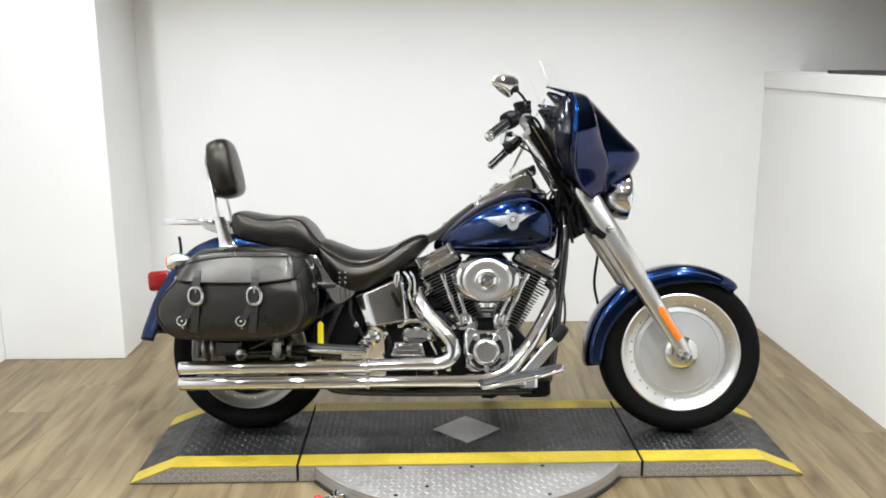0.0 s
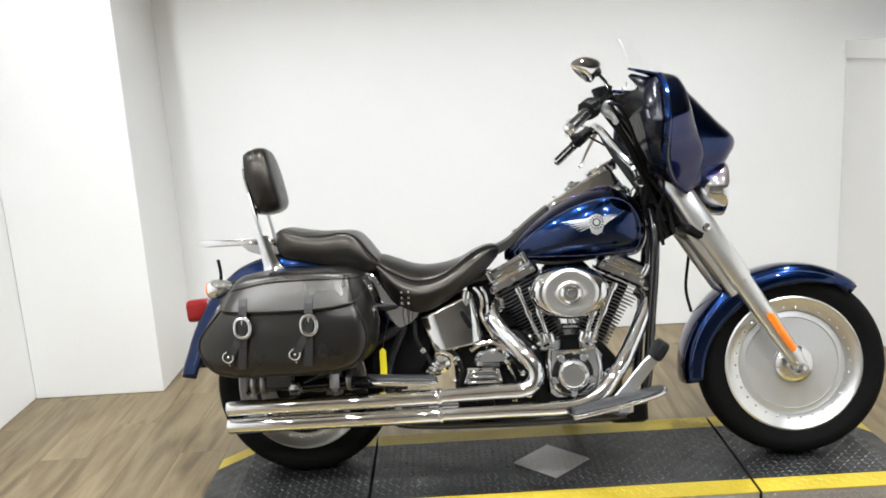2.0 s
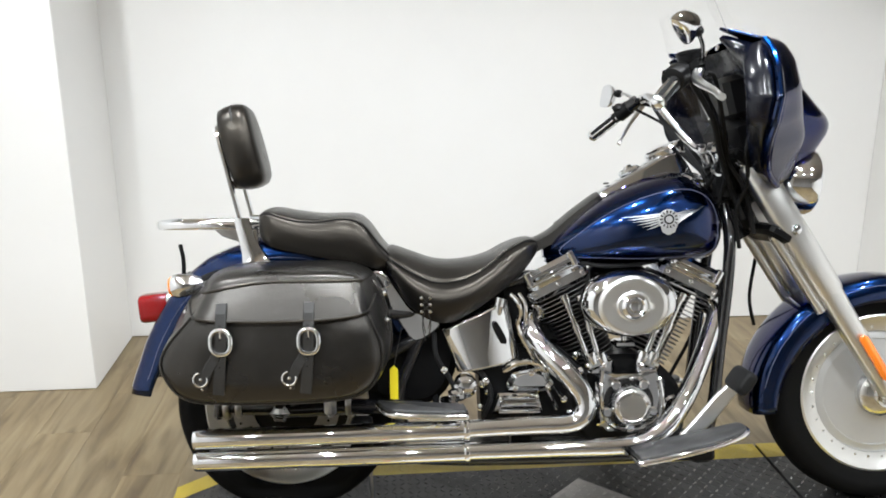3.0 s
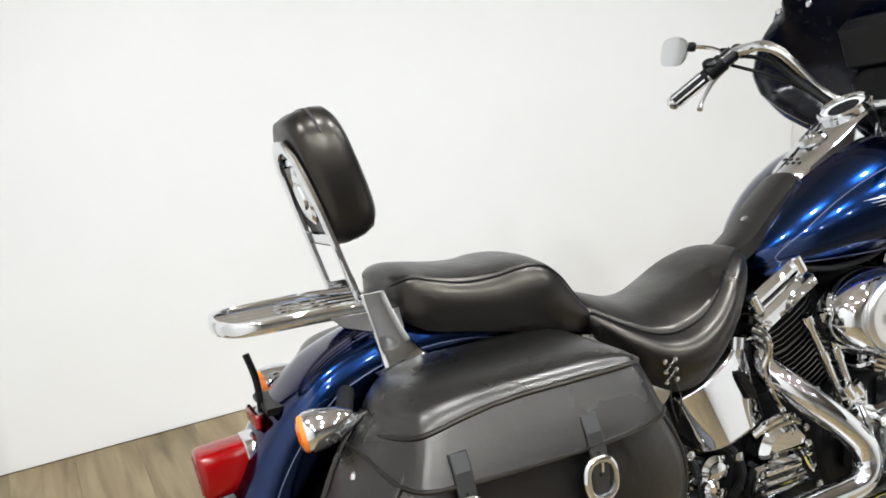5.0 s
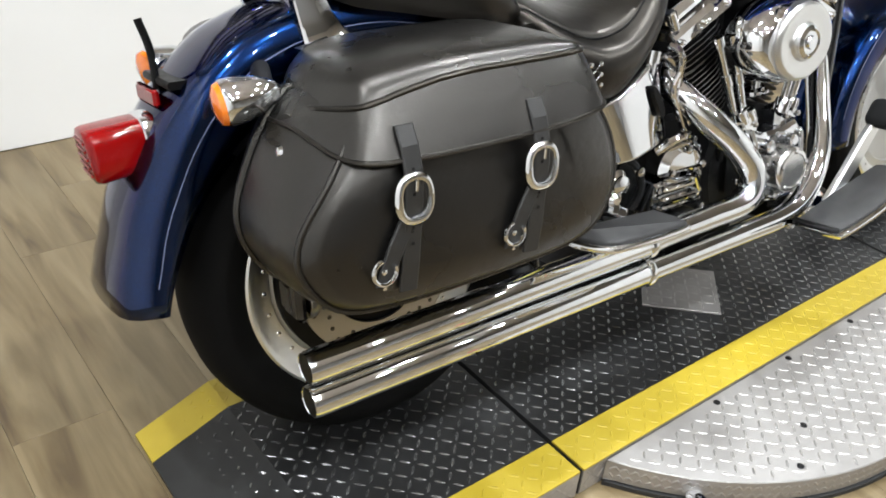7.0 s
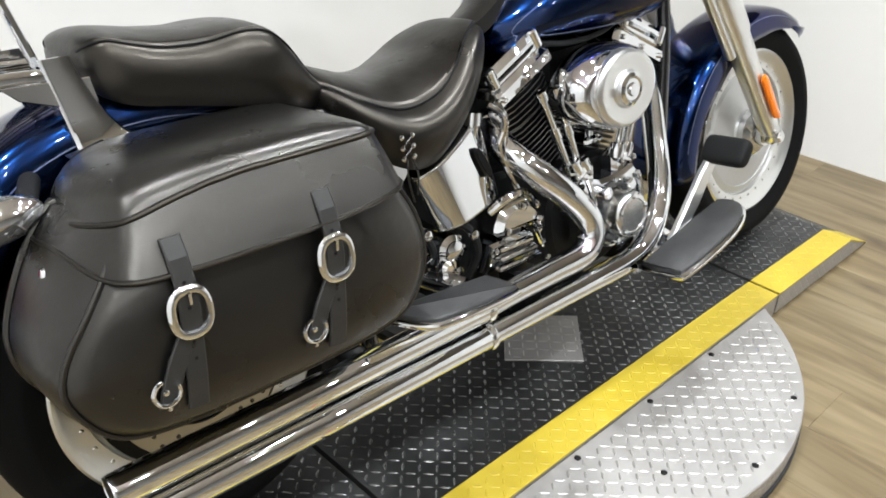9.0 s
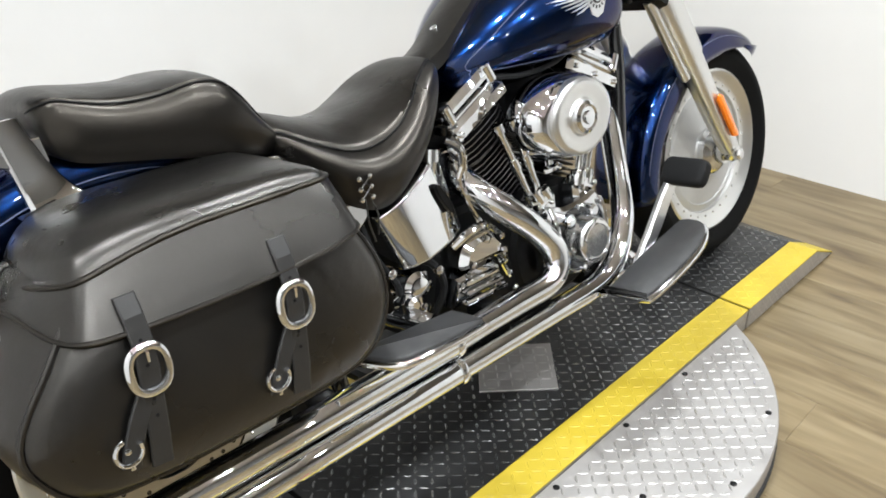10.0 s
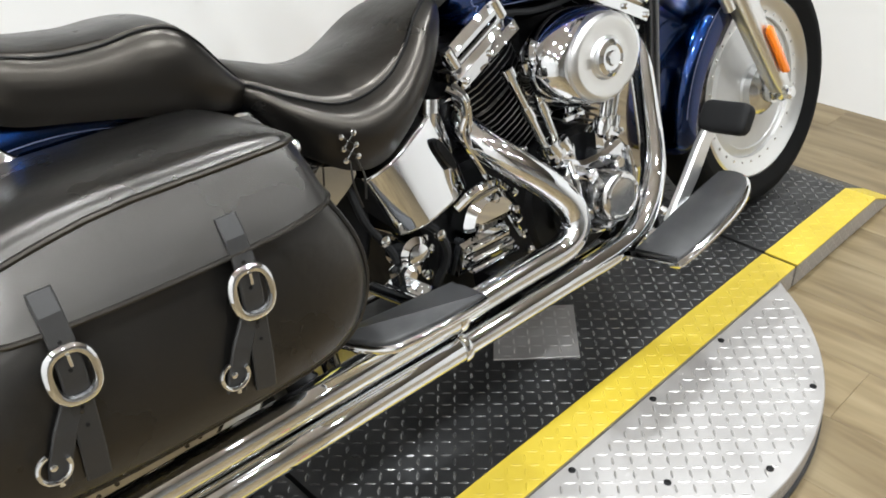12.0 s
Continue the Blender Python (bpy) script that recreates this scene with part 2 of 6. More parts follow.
def rod(a, b_, r, n=12, bevel=0.0):
    a, b_ = Vector(a), Vector(b_)
    length = (b_ - a).length
    e = min(bevel, r * 0.5)
    prof = [(r - e, 0), (r, e), (r, length - e), (r - e, length)] if e else [(r, 0), (r, length)]
    return lathe(prof, a, b_ - a, n)


def block(centre, size, bevel=0.004, turn=(0, 0, 0)):
    """A box with chamfered edges all round."""
    sx, sy, sz = (s / 2 for s in size)
    e = min(bevel, sx * 0.9, sy * 0.9, sz * 0.9)
    rot = Euler([radians(a) for a in turn]).to_matrix()
    sec = []
    for z, k in ((-sz, 1), (-sz + e, 0), (sz - e, 0), (sz, 1)):
        i = e * k
        x, y = sx - i, sy - i
        g = e
        ring_ = [(x, -y + g), (x, y - g), (x - g, y), (-x + g, y), (-x, y - g), (-x, -y + g), (-x + g, -y), (x - g, -y)]
        sec.append([Vector(centre) + rot @ Vector((p, q, z)) for p, q in ring_])
    return rings(sec)


def plate(outline, y0, y1, bevel=0.004, axis="y"):
    """A plate: an outline in x and z, thick from y0 to y1, with chamfered rims."""
    pts = [np.array(p, float) for p in outline]
    n = len(pts)
    area2 = sum(pts[i][0] * pts[(i + 1) % n][1] - pts[(i + 1) % n][0] * pts[i][1] for i in range(n))
    sign = 1 if area2 > 0 else -1
    inner = []
    for i in range(n):
        d1, d2 = pts[i] - pts[i - 1], pts[(i + 1) % n] - pts[i]
        nrm = np.array((-(d1[1] + d2[1]), d1[0] + d2[0])) * sign
        nrm /= np.linalg.norm(nrm) + 1e-12
        inner.append(pts[i] + nrm * bevel)
    e = bevel if y1 > y0 else -bevel
    sec = []
    for y, ring_ in ((y0, inner), (y0 + e, pts), (y1 - e, pts), (y1, inner)):
        if axis == "y":
            sec.append([(p[0], y, p[1]) for p in ring_])
        elif axis == "z":
            sec.append([(p[0], p[1], y) for p in ring_])
        else:
            sec.append([(y, p[0], p[1]) for p in ring_])
    return rings(sec)


def rounded(outline, per=5):
    """A closed smooth outline through the points."""
    p = [np.array(q, float) for q in outline]
    n = len(p)
    out = []
    for i in range(n):
        a, b_, c, d = p[i - 1], p[i], p[(i + 1) % n], p[(i + 2) % n]
        for s in range(per):
            t = s / per
            out.append(0.5 * (2 * b_ + (c - a) * t + (2 * a - 5 * b_ + 4 * c - d) * t**2 + (3 * b_ - a - 3 * c + d) * t**3))
    return out


def superloft(stations, n=28, power=2.6, per=5):
    """A cushion-like body along x. stations: x, bottom, top, half width, y of the middle, share of the height of the widest line."""
    st = spline(stations, per)
    sec = []
    for x, zb, zt, w, yc, mid in st:
        ring_ = []
        zm = zb + (zt - zb) * mid
        for a in np.linspace(0, 2 * math.pi, n, endpoint=False):
            ca, sa = math.cos(a), math.sin(a)
            px = math.copysign(abs(ca) ** (2 / power), ca) * w
            pz = math.copysign(abs(sa) ** (2 / power), sa)
            ring_.append((x, yc + px, zm + pz * ((zt - zm) if pz > 0 else (zm - zb))))
        sec.append(ring_)
    return rings(sec)


# ---- the room ----
def slab(name, x0, x1, y0, y1, z0, z1, material="wall", label="", category="wall"):
    s = Shape().add(*block(((x0 + x1) / 2, (y0 + y1) / 2, (z0 + z1) / 2), (x1 - x0, y1 - y0, z1 - z0), 0.003))
    ob = s.put(name, material, smooth=False)
    return tagged(ob, label, category, kind="structure")


XL, YB, YP, XP = -1.43, 1.596, 1.05, -0.828
slab("wall_north", XL - 0.12, 6.0, YB, YB + 0.15, 0, CEIL, label="plain white painted back wall with faint stains")
slab("wall_west", XL - 0.12, XL, -5.2, YB - 0.003, 0, CEIL, label="plain white painted side wall")
slab("wall_pillar", XL + 0.002, XP, YP, YB - 0.002, 0, CEIL - 0.002, label="white painted boxed pillar in the room corner", category="pillar")
PART_H = 1.316


def leaning(name, in0, out0, z0, z1, material, label, category, y1=YB - 0.003):
    """A slab along the partition's line, which runs a little askew to the back wall."""
    ln = lambda y: 2.564 - 0.01 * y
    y0 = -5.2
    s = Shape().add([(ln(y) + o, y, z) for z in (z0, z1) for y, o in ((y0, in0), (y0, out0), (y1, out0), (y1, in0))], [(0, 1, 2, 3), (4, 5, 6, 7), (0, 1, 5, 4), (1, 2, 6, 5), (2, 3, 7, 6), (3, 0, 4, 7)])
    return tagged(s.put(name, material, smooth=False), label, category, kind="structure")


leaning("wall_east", 0.0, 0.14, 0, PART_H, "wall", "white painted low partition wall", "wall")
leaning("trim", -0.006, 0.2, PART_H + 0.002, PART_H + 0.088, "wall", "white ledge capping the low partition", "ledge")
leaning("trim", 0.02, 0.2, PART_H + 0.0885, PART_H + 0.104, "dark_edge", "thin dark strip lying along the partition ledge", "trim", 0.93)
# two unseen walls added to close the room and shape the reflections
slab("wall_far_east", 5.85, 6.0, -5.2, YB - 0.003, 0, CEIL, "dark_wall", label="unseen grey wall added to close the room beyond the partition")
slab("wall_south", XL - 0.12, 6.0, -5.35, -5.203, 0, CEIL, "dark_wall", label="unseen grey wall added to close the room behind the camera")
slab("ceiling", XL - 0.12, 6.0, -5.35, YB + 0.15, CEIL, CEIL + 0.1, "ceiling", label="plain beige painted ceiling", category="ceiling")
slab("floor", XL - 0.12, 6.0, -5.35, YB + 0.15, -0.1, -0.006, "skirting", label="dark underlay below the laminate planks", category="floor")

# ---- ceiling lamps ----
def ceiling_lamp(x, y):
    lamp = new("ceiling_lamp")
    lamp.location = (x, y, CEIL)
    tagged(lamp, "round ceiling downlight with a glowing lens", "lamp", "ceiling downlights")
    Shape().add(*lathe([(0.075, 0.0), (0.075, 0.12), (0.066, 0.12), (0.066, 0.06)], (0, 0, 0), (0, 0, -1), 28, caps=False)).put("housing", "lamp_body", lamp)
    Shape().add(*lathe([(0.066, 0.062), (0.05, 0.075), (0.002, 0.08)], (0, 0, 0), (0, 0, -1), 28)).put("lens", "lamp_glow", lamp)
    return lamp


for lx, ly in LAMPS:
    ceiling_lamp(lx, ly)

# ---- the turntable lift ----
DECK = 0.066
JR, JF, HALF, BREAK_R, BREAK_F, TIP_R, TIP_F, STRIPE = 0.2325, 1.4695, 0.2844, -0.215, 1.912, -0.364, 2.058, 0.084
TC, TR = (0.842, 0.062), 0.648


def lug_mesh(shape, x, y, z, ang, length=0.0225, width=0.0056, h=0.0013, frame_=None):
    """One raised tread lug: a low lozenge."""
    c, s = math.cos(ang), math.sin(ang)
    out = []
    for u, v, w in ((-0.5, 0, 0), (-0.15, -0.5, 0), (0.15, -0.5, 0), (0.5, 0, 0), (0.15, 0.5, 0), (-0.15, 0.5, 0), (-0.26, 0, 1), (0.26, 0, 1)):
        p = (u * length, v * width)
        q = (x + c * p[0] - s * p[1], y + s * p[0] + c * p[1], z + w * h)
        out.append(frame_(q) if frame_ else q)
    shape.add(out, [(0, 1, 6), (1, 2, 7, 6), (2, 3, 7), (3, 4, 7), (4, 5, 6, 7), (5, 0, 6)])


def lugs(inside, x0, x1, y0, y1, z, step=0.0235, frame_=None, base=0.0):
    s = Shape()
    nx, ny = int((x1 - x0) / step), int((y1 - y0) / step)
    for i in range(nx + 1):
        for j in range(ny + 1):
            x, y = x0 + i * step, y0 + j * step
            if inside(x, y):
                lug_mesh(s, x, y, z(x, y) if callable(z) else z, base + (math.pi / 4 if (i + j) % 2 else -math.pi / 4), frame_=frame_)
    return s


def top_z(x):
    if x < BREAK_R:
        return max(0.006, DECK * (x - TIP_R) / (BREAK_R - TIP_R))
    if x > BREAK_F:
        return max(0.006, DECK * (TIP_F - x) / (TIP_F - BREAK_F))
    return DECK


def deck_piece(name, xs, label, group=""):
    """A flat or wedge-ended deck: black tread top, yellow edge stripes, plate-clad sides."""
    thing = tagged(new(name), label, "platform", group)
    thing.location = ((xs[0] + xs[-1]) / 2, 0, 0)
    ox = thing.location.x
    sec = [[(x - ox, -HALF + 0.003, 0), (x - ox, -HALF + 0.003, top_z(x) - 0.004), (x - ox, HALF - 0.003, top_z(x) - 0.004), (x - ox, HALF - 0.003, 0)] for x in xs]
    Shape().add(*rings(sec)).put("core", "dark_edge", thing, smooth=False)
    i = HALF - STRIPE
    for nm, ya, yb, mt in (("deck_top", -i + 0.001, i - 0.001, "deck"), ("yellow_stripe", -HALF, -i, "yellow"), ("yellow_stripe", i, HALF, "yellow")):
        sec = [[(x - ox, ya, top_z(x) - 0.0038), (x - ox, ya, top_z(x)), (x - ox, yb, top_z(x)), (x - ox, yb, top_z(x) - 0.0038)] for x in xs]
        Shape().add(*rings(sec)).put(nm, mt, thing, smooth=False)
    for sgn in (-1, 1):
        sec = [[(x - ox, sgn * HALF, 0.004), (x - ox, sgn * HALF, top_z(x) - 0.0045), (x - ox, sgn * (HALF - 0.003), top_z(x) - 0.0045), (x - ox, sgn * (HALF - 0.003), 0.004)] for x in xs]
        Shape().add(*rings(sec)).put("side_plate", "plate", thing, smooth=False)
    lo, hi = xs[0] + 0.015, xs[-1] - 0.012
    z_at = lambda x, y: top_z(x)
    tagged(lugs(lambda x, y: abs(y) < i - 0.006, lo, hi, -i + 0.013, i - 0.01, z_at, frame_=lambda q: (q[0] - ox, q[1], q[2])).put("tread", "deck_lug", thing, smooth=False), kind="stuff")
    tagged(lugs(lambda x, y: abs(y) > i + 0.006, lo, hi, -HALF + 0.012, HALF - 0.008, z_at, frame_=lambda q: (q[0] - ox, q[1], q[2])).put("stripe_tread", "yellow", thing, smooth=False), kind="stuff")
    s = lugs(lambda x, z: z < top_z(x) - 0.011, lo, hi, 0.014, 0.06, 0.0, step=0.0175, frame_=lambda q: (q[0] - ox, -HALF - q[2], q[1]))
    tagged(s.put("side_tread", "plate_lug", thing, smooth=False), kind="stuff")
    return thing


deck_piece("lift_deck", [JR + 0.005, JF - 0.005], "black tread plate lift deck with worn yellow edge stripes")
deck_piece("lift_ramp", [TIP_R, BREAK_R, JR - 0.005], "black tread plate ramp section with yellow edges, under the rear wheel", "lift ramps")
deck_piece("lift_ramp", [JF + 0.005, BREAK_F, TIP_F], "black tread plate ramp section with yellow edges, under the front wheel", "lift ramps")

diamond = tagged(new("tread_plate_patch"), "bare aluminium tread plate diamond set in the lift deck", "plate")
diamond.location = (0.85, 0.0, DECK)
Shape().add(*plate([(-0.132, 0), (0, -0.123), (0.132, 0), (0, 0.123)], 0.0, 0.0042, 0.001, "z")).put("plate", "plate", diamond, smooth=False)
tagged(lugs(lambda x, y: abs(x) / 0.132 + abs(y) / 0.123 < 0.9, -0.126, 0.126, -0.126, 0.126, 0.0042, step=0.0225).put("tread", "plate_lug", diamond, smooth=False), kind="stuff")

table = tagged(new("turntable"), "round aluminium tread plate turntable under the lift deck", "turntable")
table.location = (*TC, 0)
TZ = DECK - 0.0065


def disc_side():
    """The segment of the round plate that sticks out beside the deck, round the disc's own centre."""
    edge_y = HALF + 0.002 + TC[1]
    a0 = math.asin(edge_y / TR)
    return edge_y, [(TR * math.cos(a), -TR * math.sin(a)) for a in np.linspace(math.pi - a0, a0, 60)]


edge_y, outline = disc_side()
Shape().add(*plate(outline, 0.012, TZ, 0.002, "z")).put("disc", "plate", table, smooth=False)
Shape().add(*plate([(x * 1.008, y * 1.008) for x, y in outline], 0.0, 0.0115, 0.001, "z")).put("rubber_edge", "dark_edge", table, smooth=False)
tagged(lugs(lambda x, y: edge_y + 0.008 < -y and math.hypot(x, y) < TR - 0.014, -0.62, 0.62, -TR + 0.01, -edge_y, TZ).put("tread", "plate_lug", table, smooth=False), kind="stuff")
s = Shape()
for k in range(150):
    a = math.pi * (1 + 0.16 + 0.68 * k / 149)
    for row in range(2):
        ca, sa, z = math.cos(a), math.sin(a), 0.026 + 0.018 * row
        if HALF + TC[1] + 0.012 < -TR * sa:
            fr = lambda q: (TR * ca - q[0] * sa + (q[2]) * ca, TR * sa + q[0] * ca + q[2] * sa, z + q[1])
            lug_mesh(s, 0, 0, 0.0, (math.pi / 4 if (k + row) % 2 else -math.pi / 4), length=0.018, width=0.006, frame_=fr)
tagged(s.put("rim_tread", "plate_lug", table, smooth=False), kind="stuff")
for x, y in ((1.107, -0.3), (0.855, -0.3), (0.6, -0.302), (0.847, -0.552), (1.104, -0.506), (0.59, -0.5), (0.694, -0.44)):
    Shape().add(*lathe([(0.007, 0), (0.007, 0.0015), (0.004, 0.003)], (x - TC[0], y - TC[1], TZ), (0, 0, 1), 12)).put("screw", "satin_black", table)

latch = tagged(new("turntable_latch"), "chrome foot latch with a red knob beside the turntable", "latch")
latch.location = (0.34, -0.45, 0)
Shape().add(*block((0.06, 0.035, 0.02), (0.09, 0.03, 0.02), 0.004, (0, 0, 30))).add(*rod((0.0, 0, 0.02), (0.05, 0.03, 0.02), 0.007)).add(*block((0.045, 0.0, 0.03), (0.012, 0.05, 0.035), 0.003)).put("bracket", "chrome", latch, smooth=False)
Shape().add(*lathe([(0.006, 0), (0.018, 0.006), (0.02, 0.016), (0.015, 0.028), (0.004, 0.032)], (0.0, 0, 0.02), (-0.8, -0.4, 0.1), 20)).put("knob", "red", latch)

# ---- the motorcycle ----
bike = tagged(new("motorcycle"), "dark blue cruiser motorcycle with leather saddlebags, leaning on its stand", "motorcycle")
bike.matrix_basis = pose(0.022, 0.074, DECK - 0.001, -11.45, -0.35, -3.6)


def group_part(name, label=""):
    """A part made of further pieces: an Empty under the motorcycle."""
    e = new(name)
    e.parent = bike
    if label:
        tagged(e, label)
    return e


RA, FA = (-0.013, 0.0, 0.303), (1.65, 0.0, 0.302)


def wheel(name, centre, radius, width, rim_r, label):
    w = group_part(name, label)
    cx, _, cz = centre
    h = width / 2
    prof = [(rim_r - 0.012, h * 0.72), (rim_r + 0.01, h * 0.86), (rim_r + 0.035, h * 1.0), (radius - 0.045, h * 1.03), (radius - 0.026, h * 0.95), (radius - 0.012, h * 0.72), (radius - 0.004, h * 0.42), (radius, 0)]
    prof = prof + [(r, -hh) for r, hh in prof[-2::-1]]
    Shape().add(*lathe(prof, centre, (0, 1, 0), 96, caps=False)).put("tyre", "tyre", w, "black tyre with shallow tread grooves")
    for sgn in (1, -1):
        ax = (0, -sgn, 0)
        d0 = h * 0.72
        lip = [(rim_r - 0.02, d0 - 0.02), (rim_r - 0.006, d0 - 0.004), (rim_r + 0.004, d0 + 0.006), (rim_r - 0.002, d0 + 0.009), (rim_r - 0.012, d0 + 0.004), (rim_r - 0.024, d0 - 0.006), (rim_r - 0.045, d0 - 0.01), (rim_r - 0.047, d0 - 0.022)]
        Shape().add(*lathe(lip, centre, ax, 80, caps=False)).put("rim", "alu", w)
        face = [(rim_r - 0.044, d0 - 0.02), (rim_r - 0.06, d0 - 0.014), (rim_r - 0.068, d0 - 0.012), (rim_r - 0.07, d0 - 0.016), (0.1, d0 - 0.012), (0.065, d0 - 0.006), (0.06, d0 + 0.004), (0.045, d0 + 0.016), (0.03, d0 + 0.018), (0.004, d0 + 0.018)]
        Shape().add(*lathe(face, centre, ax, 80, caps=False)).put("wheel_disc", "wheel_alu", w, "solid cast aluminium wheel disc")
        for k in range(30 if sgn > 0 else 0):
            a = 2 * math.pi * k / 30
            r = rim_r - 0.034
            Shape().add(*lathe([(0.0042, 0), (0.0042, 0.003), (0.002, 0.0045)], (cx + r * math.cos(a), -sgn * (d0 - 0.0105), cz + r * math.sin(a)), ax, 8)).put("rivet", "chrome", w)
    return w


fw = wheel("front_wheel", FA, 0.31, 0.13, 0.222, "solid disc front wheel with a black tyre")
rw = wheel("rear_wheel", RA, 0.312, 0.156, 0.224, "solid disc rear wheel with a black tyre")
Shape().add(*lathe([(0.062, 0.04), (0.062, 0.065), (0.05, 0.075), (0.03, 0.08), (0.03, 0.1)], FA, (0, -1, 0), 40)).put("hub", "polished", fw)
# darker rotor steel and an added black disc stand for shade behind the bag
Shape().add(*lathe([(0.146, 0.082), (0.146, 0.087), (0.092, 0.087), (0.092, 0.082)], RA, (0, -1, 0), 60, caps=False)).put("brake_disc", "steel", rw)
Shape().add(*lathe([(0.17, 0.04), (0.17, 0.06), (0.09, 0.079), (0.03, 0.08), (0.002, 0.08)], RA, (0, -1, 0), 60)).put("disc_carrier", "satin_black", rw)
for k in range(36):
    a = 2 * math.pi * k / 36
    r = 0.112 + 0.01 * (k % 3)
    Shape().add(*lathe([(0.0042, 0), (0.004, 0.0006)], (RA[0] + r * math.cos(a), -0.087, RA[2] + r * math.sin(a)), (0, -1, 0), 8)).put("disc_hole", "black", rw)
Shape().add(*lathe([(0.145, 0.072), (0.145, 0.077), (0.095, 0.077), (0.095, 0.072)], FA, (0, 1, 0), 60)).put("brake_disc", "polished", fw)


def fender(name, centre, a0, a1, radius, half, skirt, crown, tail, mt, label):
    """Swept mudguard round an axle. radius, half and skirt are functions of the share of the way from a0 to a1."""
    cx, _, cz = centre
    sec = []
    for u in np.linspace(0, 1, 44):
        a = radians(a0 + (a1 - a0) * u)
        R, w, sk = radius(u), half(u), skirt(u)
        ring_ = []
        prof = [(-w, sk), (-w * 1.01, sk + (R - crown - sk) * 0.5), (-w, R - crown), (-w * 0.965, R - crown * 0.6), (-w * 0.88, R - crown * 0.3), (-w * 0.72, R - crown * 0.13), (-w * 0.45, R - crown * 0.04), (-w * 0.2, R - crown * 0.005), (0, R)]
        prof = prof + [(-y, r) for y, r in prof[-2::-1]]
        for y, r in prof:
            ring_.append((cx + r * math.cos(a), y, cz + r * math.sin(a)))
        sec.append(ring_)
    ob = Shape().add(*rings(sec, closed=False)).put(name, mt, bike, label, edges=60)
    so = ob.modifiers.new("thick", "SOLIDIFY")
    so.thickness, so.offset = 0.004, -1
    return ob, sec


ip = lambda xs, ys: (lambda u: float(np.interp(u, xs, ys)))
ff, ffs = fender("front_fender", FA, 188, 51, ip([0, 0.1, 0.3, 0.6, 1], [0.371, 0.366, 0.35, 0.336, 0.34]), ip([0, 0.2, 0.85, 0.96, 1], [0.088, 0.09, 0.09, 0.086, 0.078]), ip([0, 0.18, 0.35, 0.7, 0.88, 1], [0.31, 0.285, 0.264, 0.264, 0.285, 0.325]), 0.045, 0, "blue", "deep blue metallic front mudguard with pinstripe")
rf, rfs = fender("rear_fender", RA, 173.5, 30, ip([0, 0.08, 0.2, 0.4, 0.7, 1], [0.43, 0.422, 0.43, 0.462, 0.462, 0.44]), ip([0, 0.1, 0.6, 1], [0.115, 0.105, 0.1, 0.09]), ip([0, 0.1, 0.3, 0.7, 1], [0.36, 0.345, 0.335, 0.335, 0.36]), 0.05, 0, "blue", "deep blue metallic rear mudguard with pinstripe")
for sgn in (0, 1):
    line = [s_[3 if sgn == 0 else -4] for s_ in ffs[4:40]]
    c3 = Vector(FA)
    Shape().add(*tube([tuple(Vector(p) + (Vector(p) - c3).normalized() * 0.0005) for p in line], 0.0009, 5, 1)).put("pinstripe", "stripe", ff)
    line = [s_[2 if sgn == 0 else -3] for s_ in rfs[2:40]]
    Shape().add(*tube([(p[0], p[1] + (0.0006 if sgn else -0.0006), p[2]) for p in line], 0.0009, 5, 1)).put("pinstripe", "stripe", rf)

# fork
PERP = Vector((0.616, 0, 0.374)).normalized()


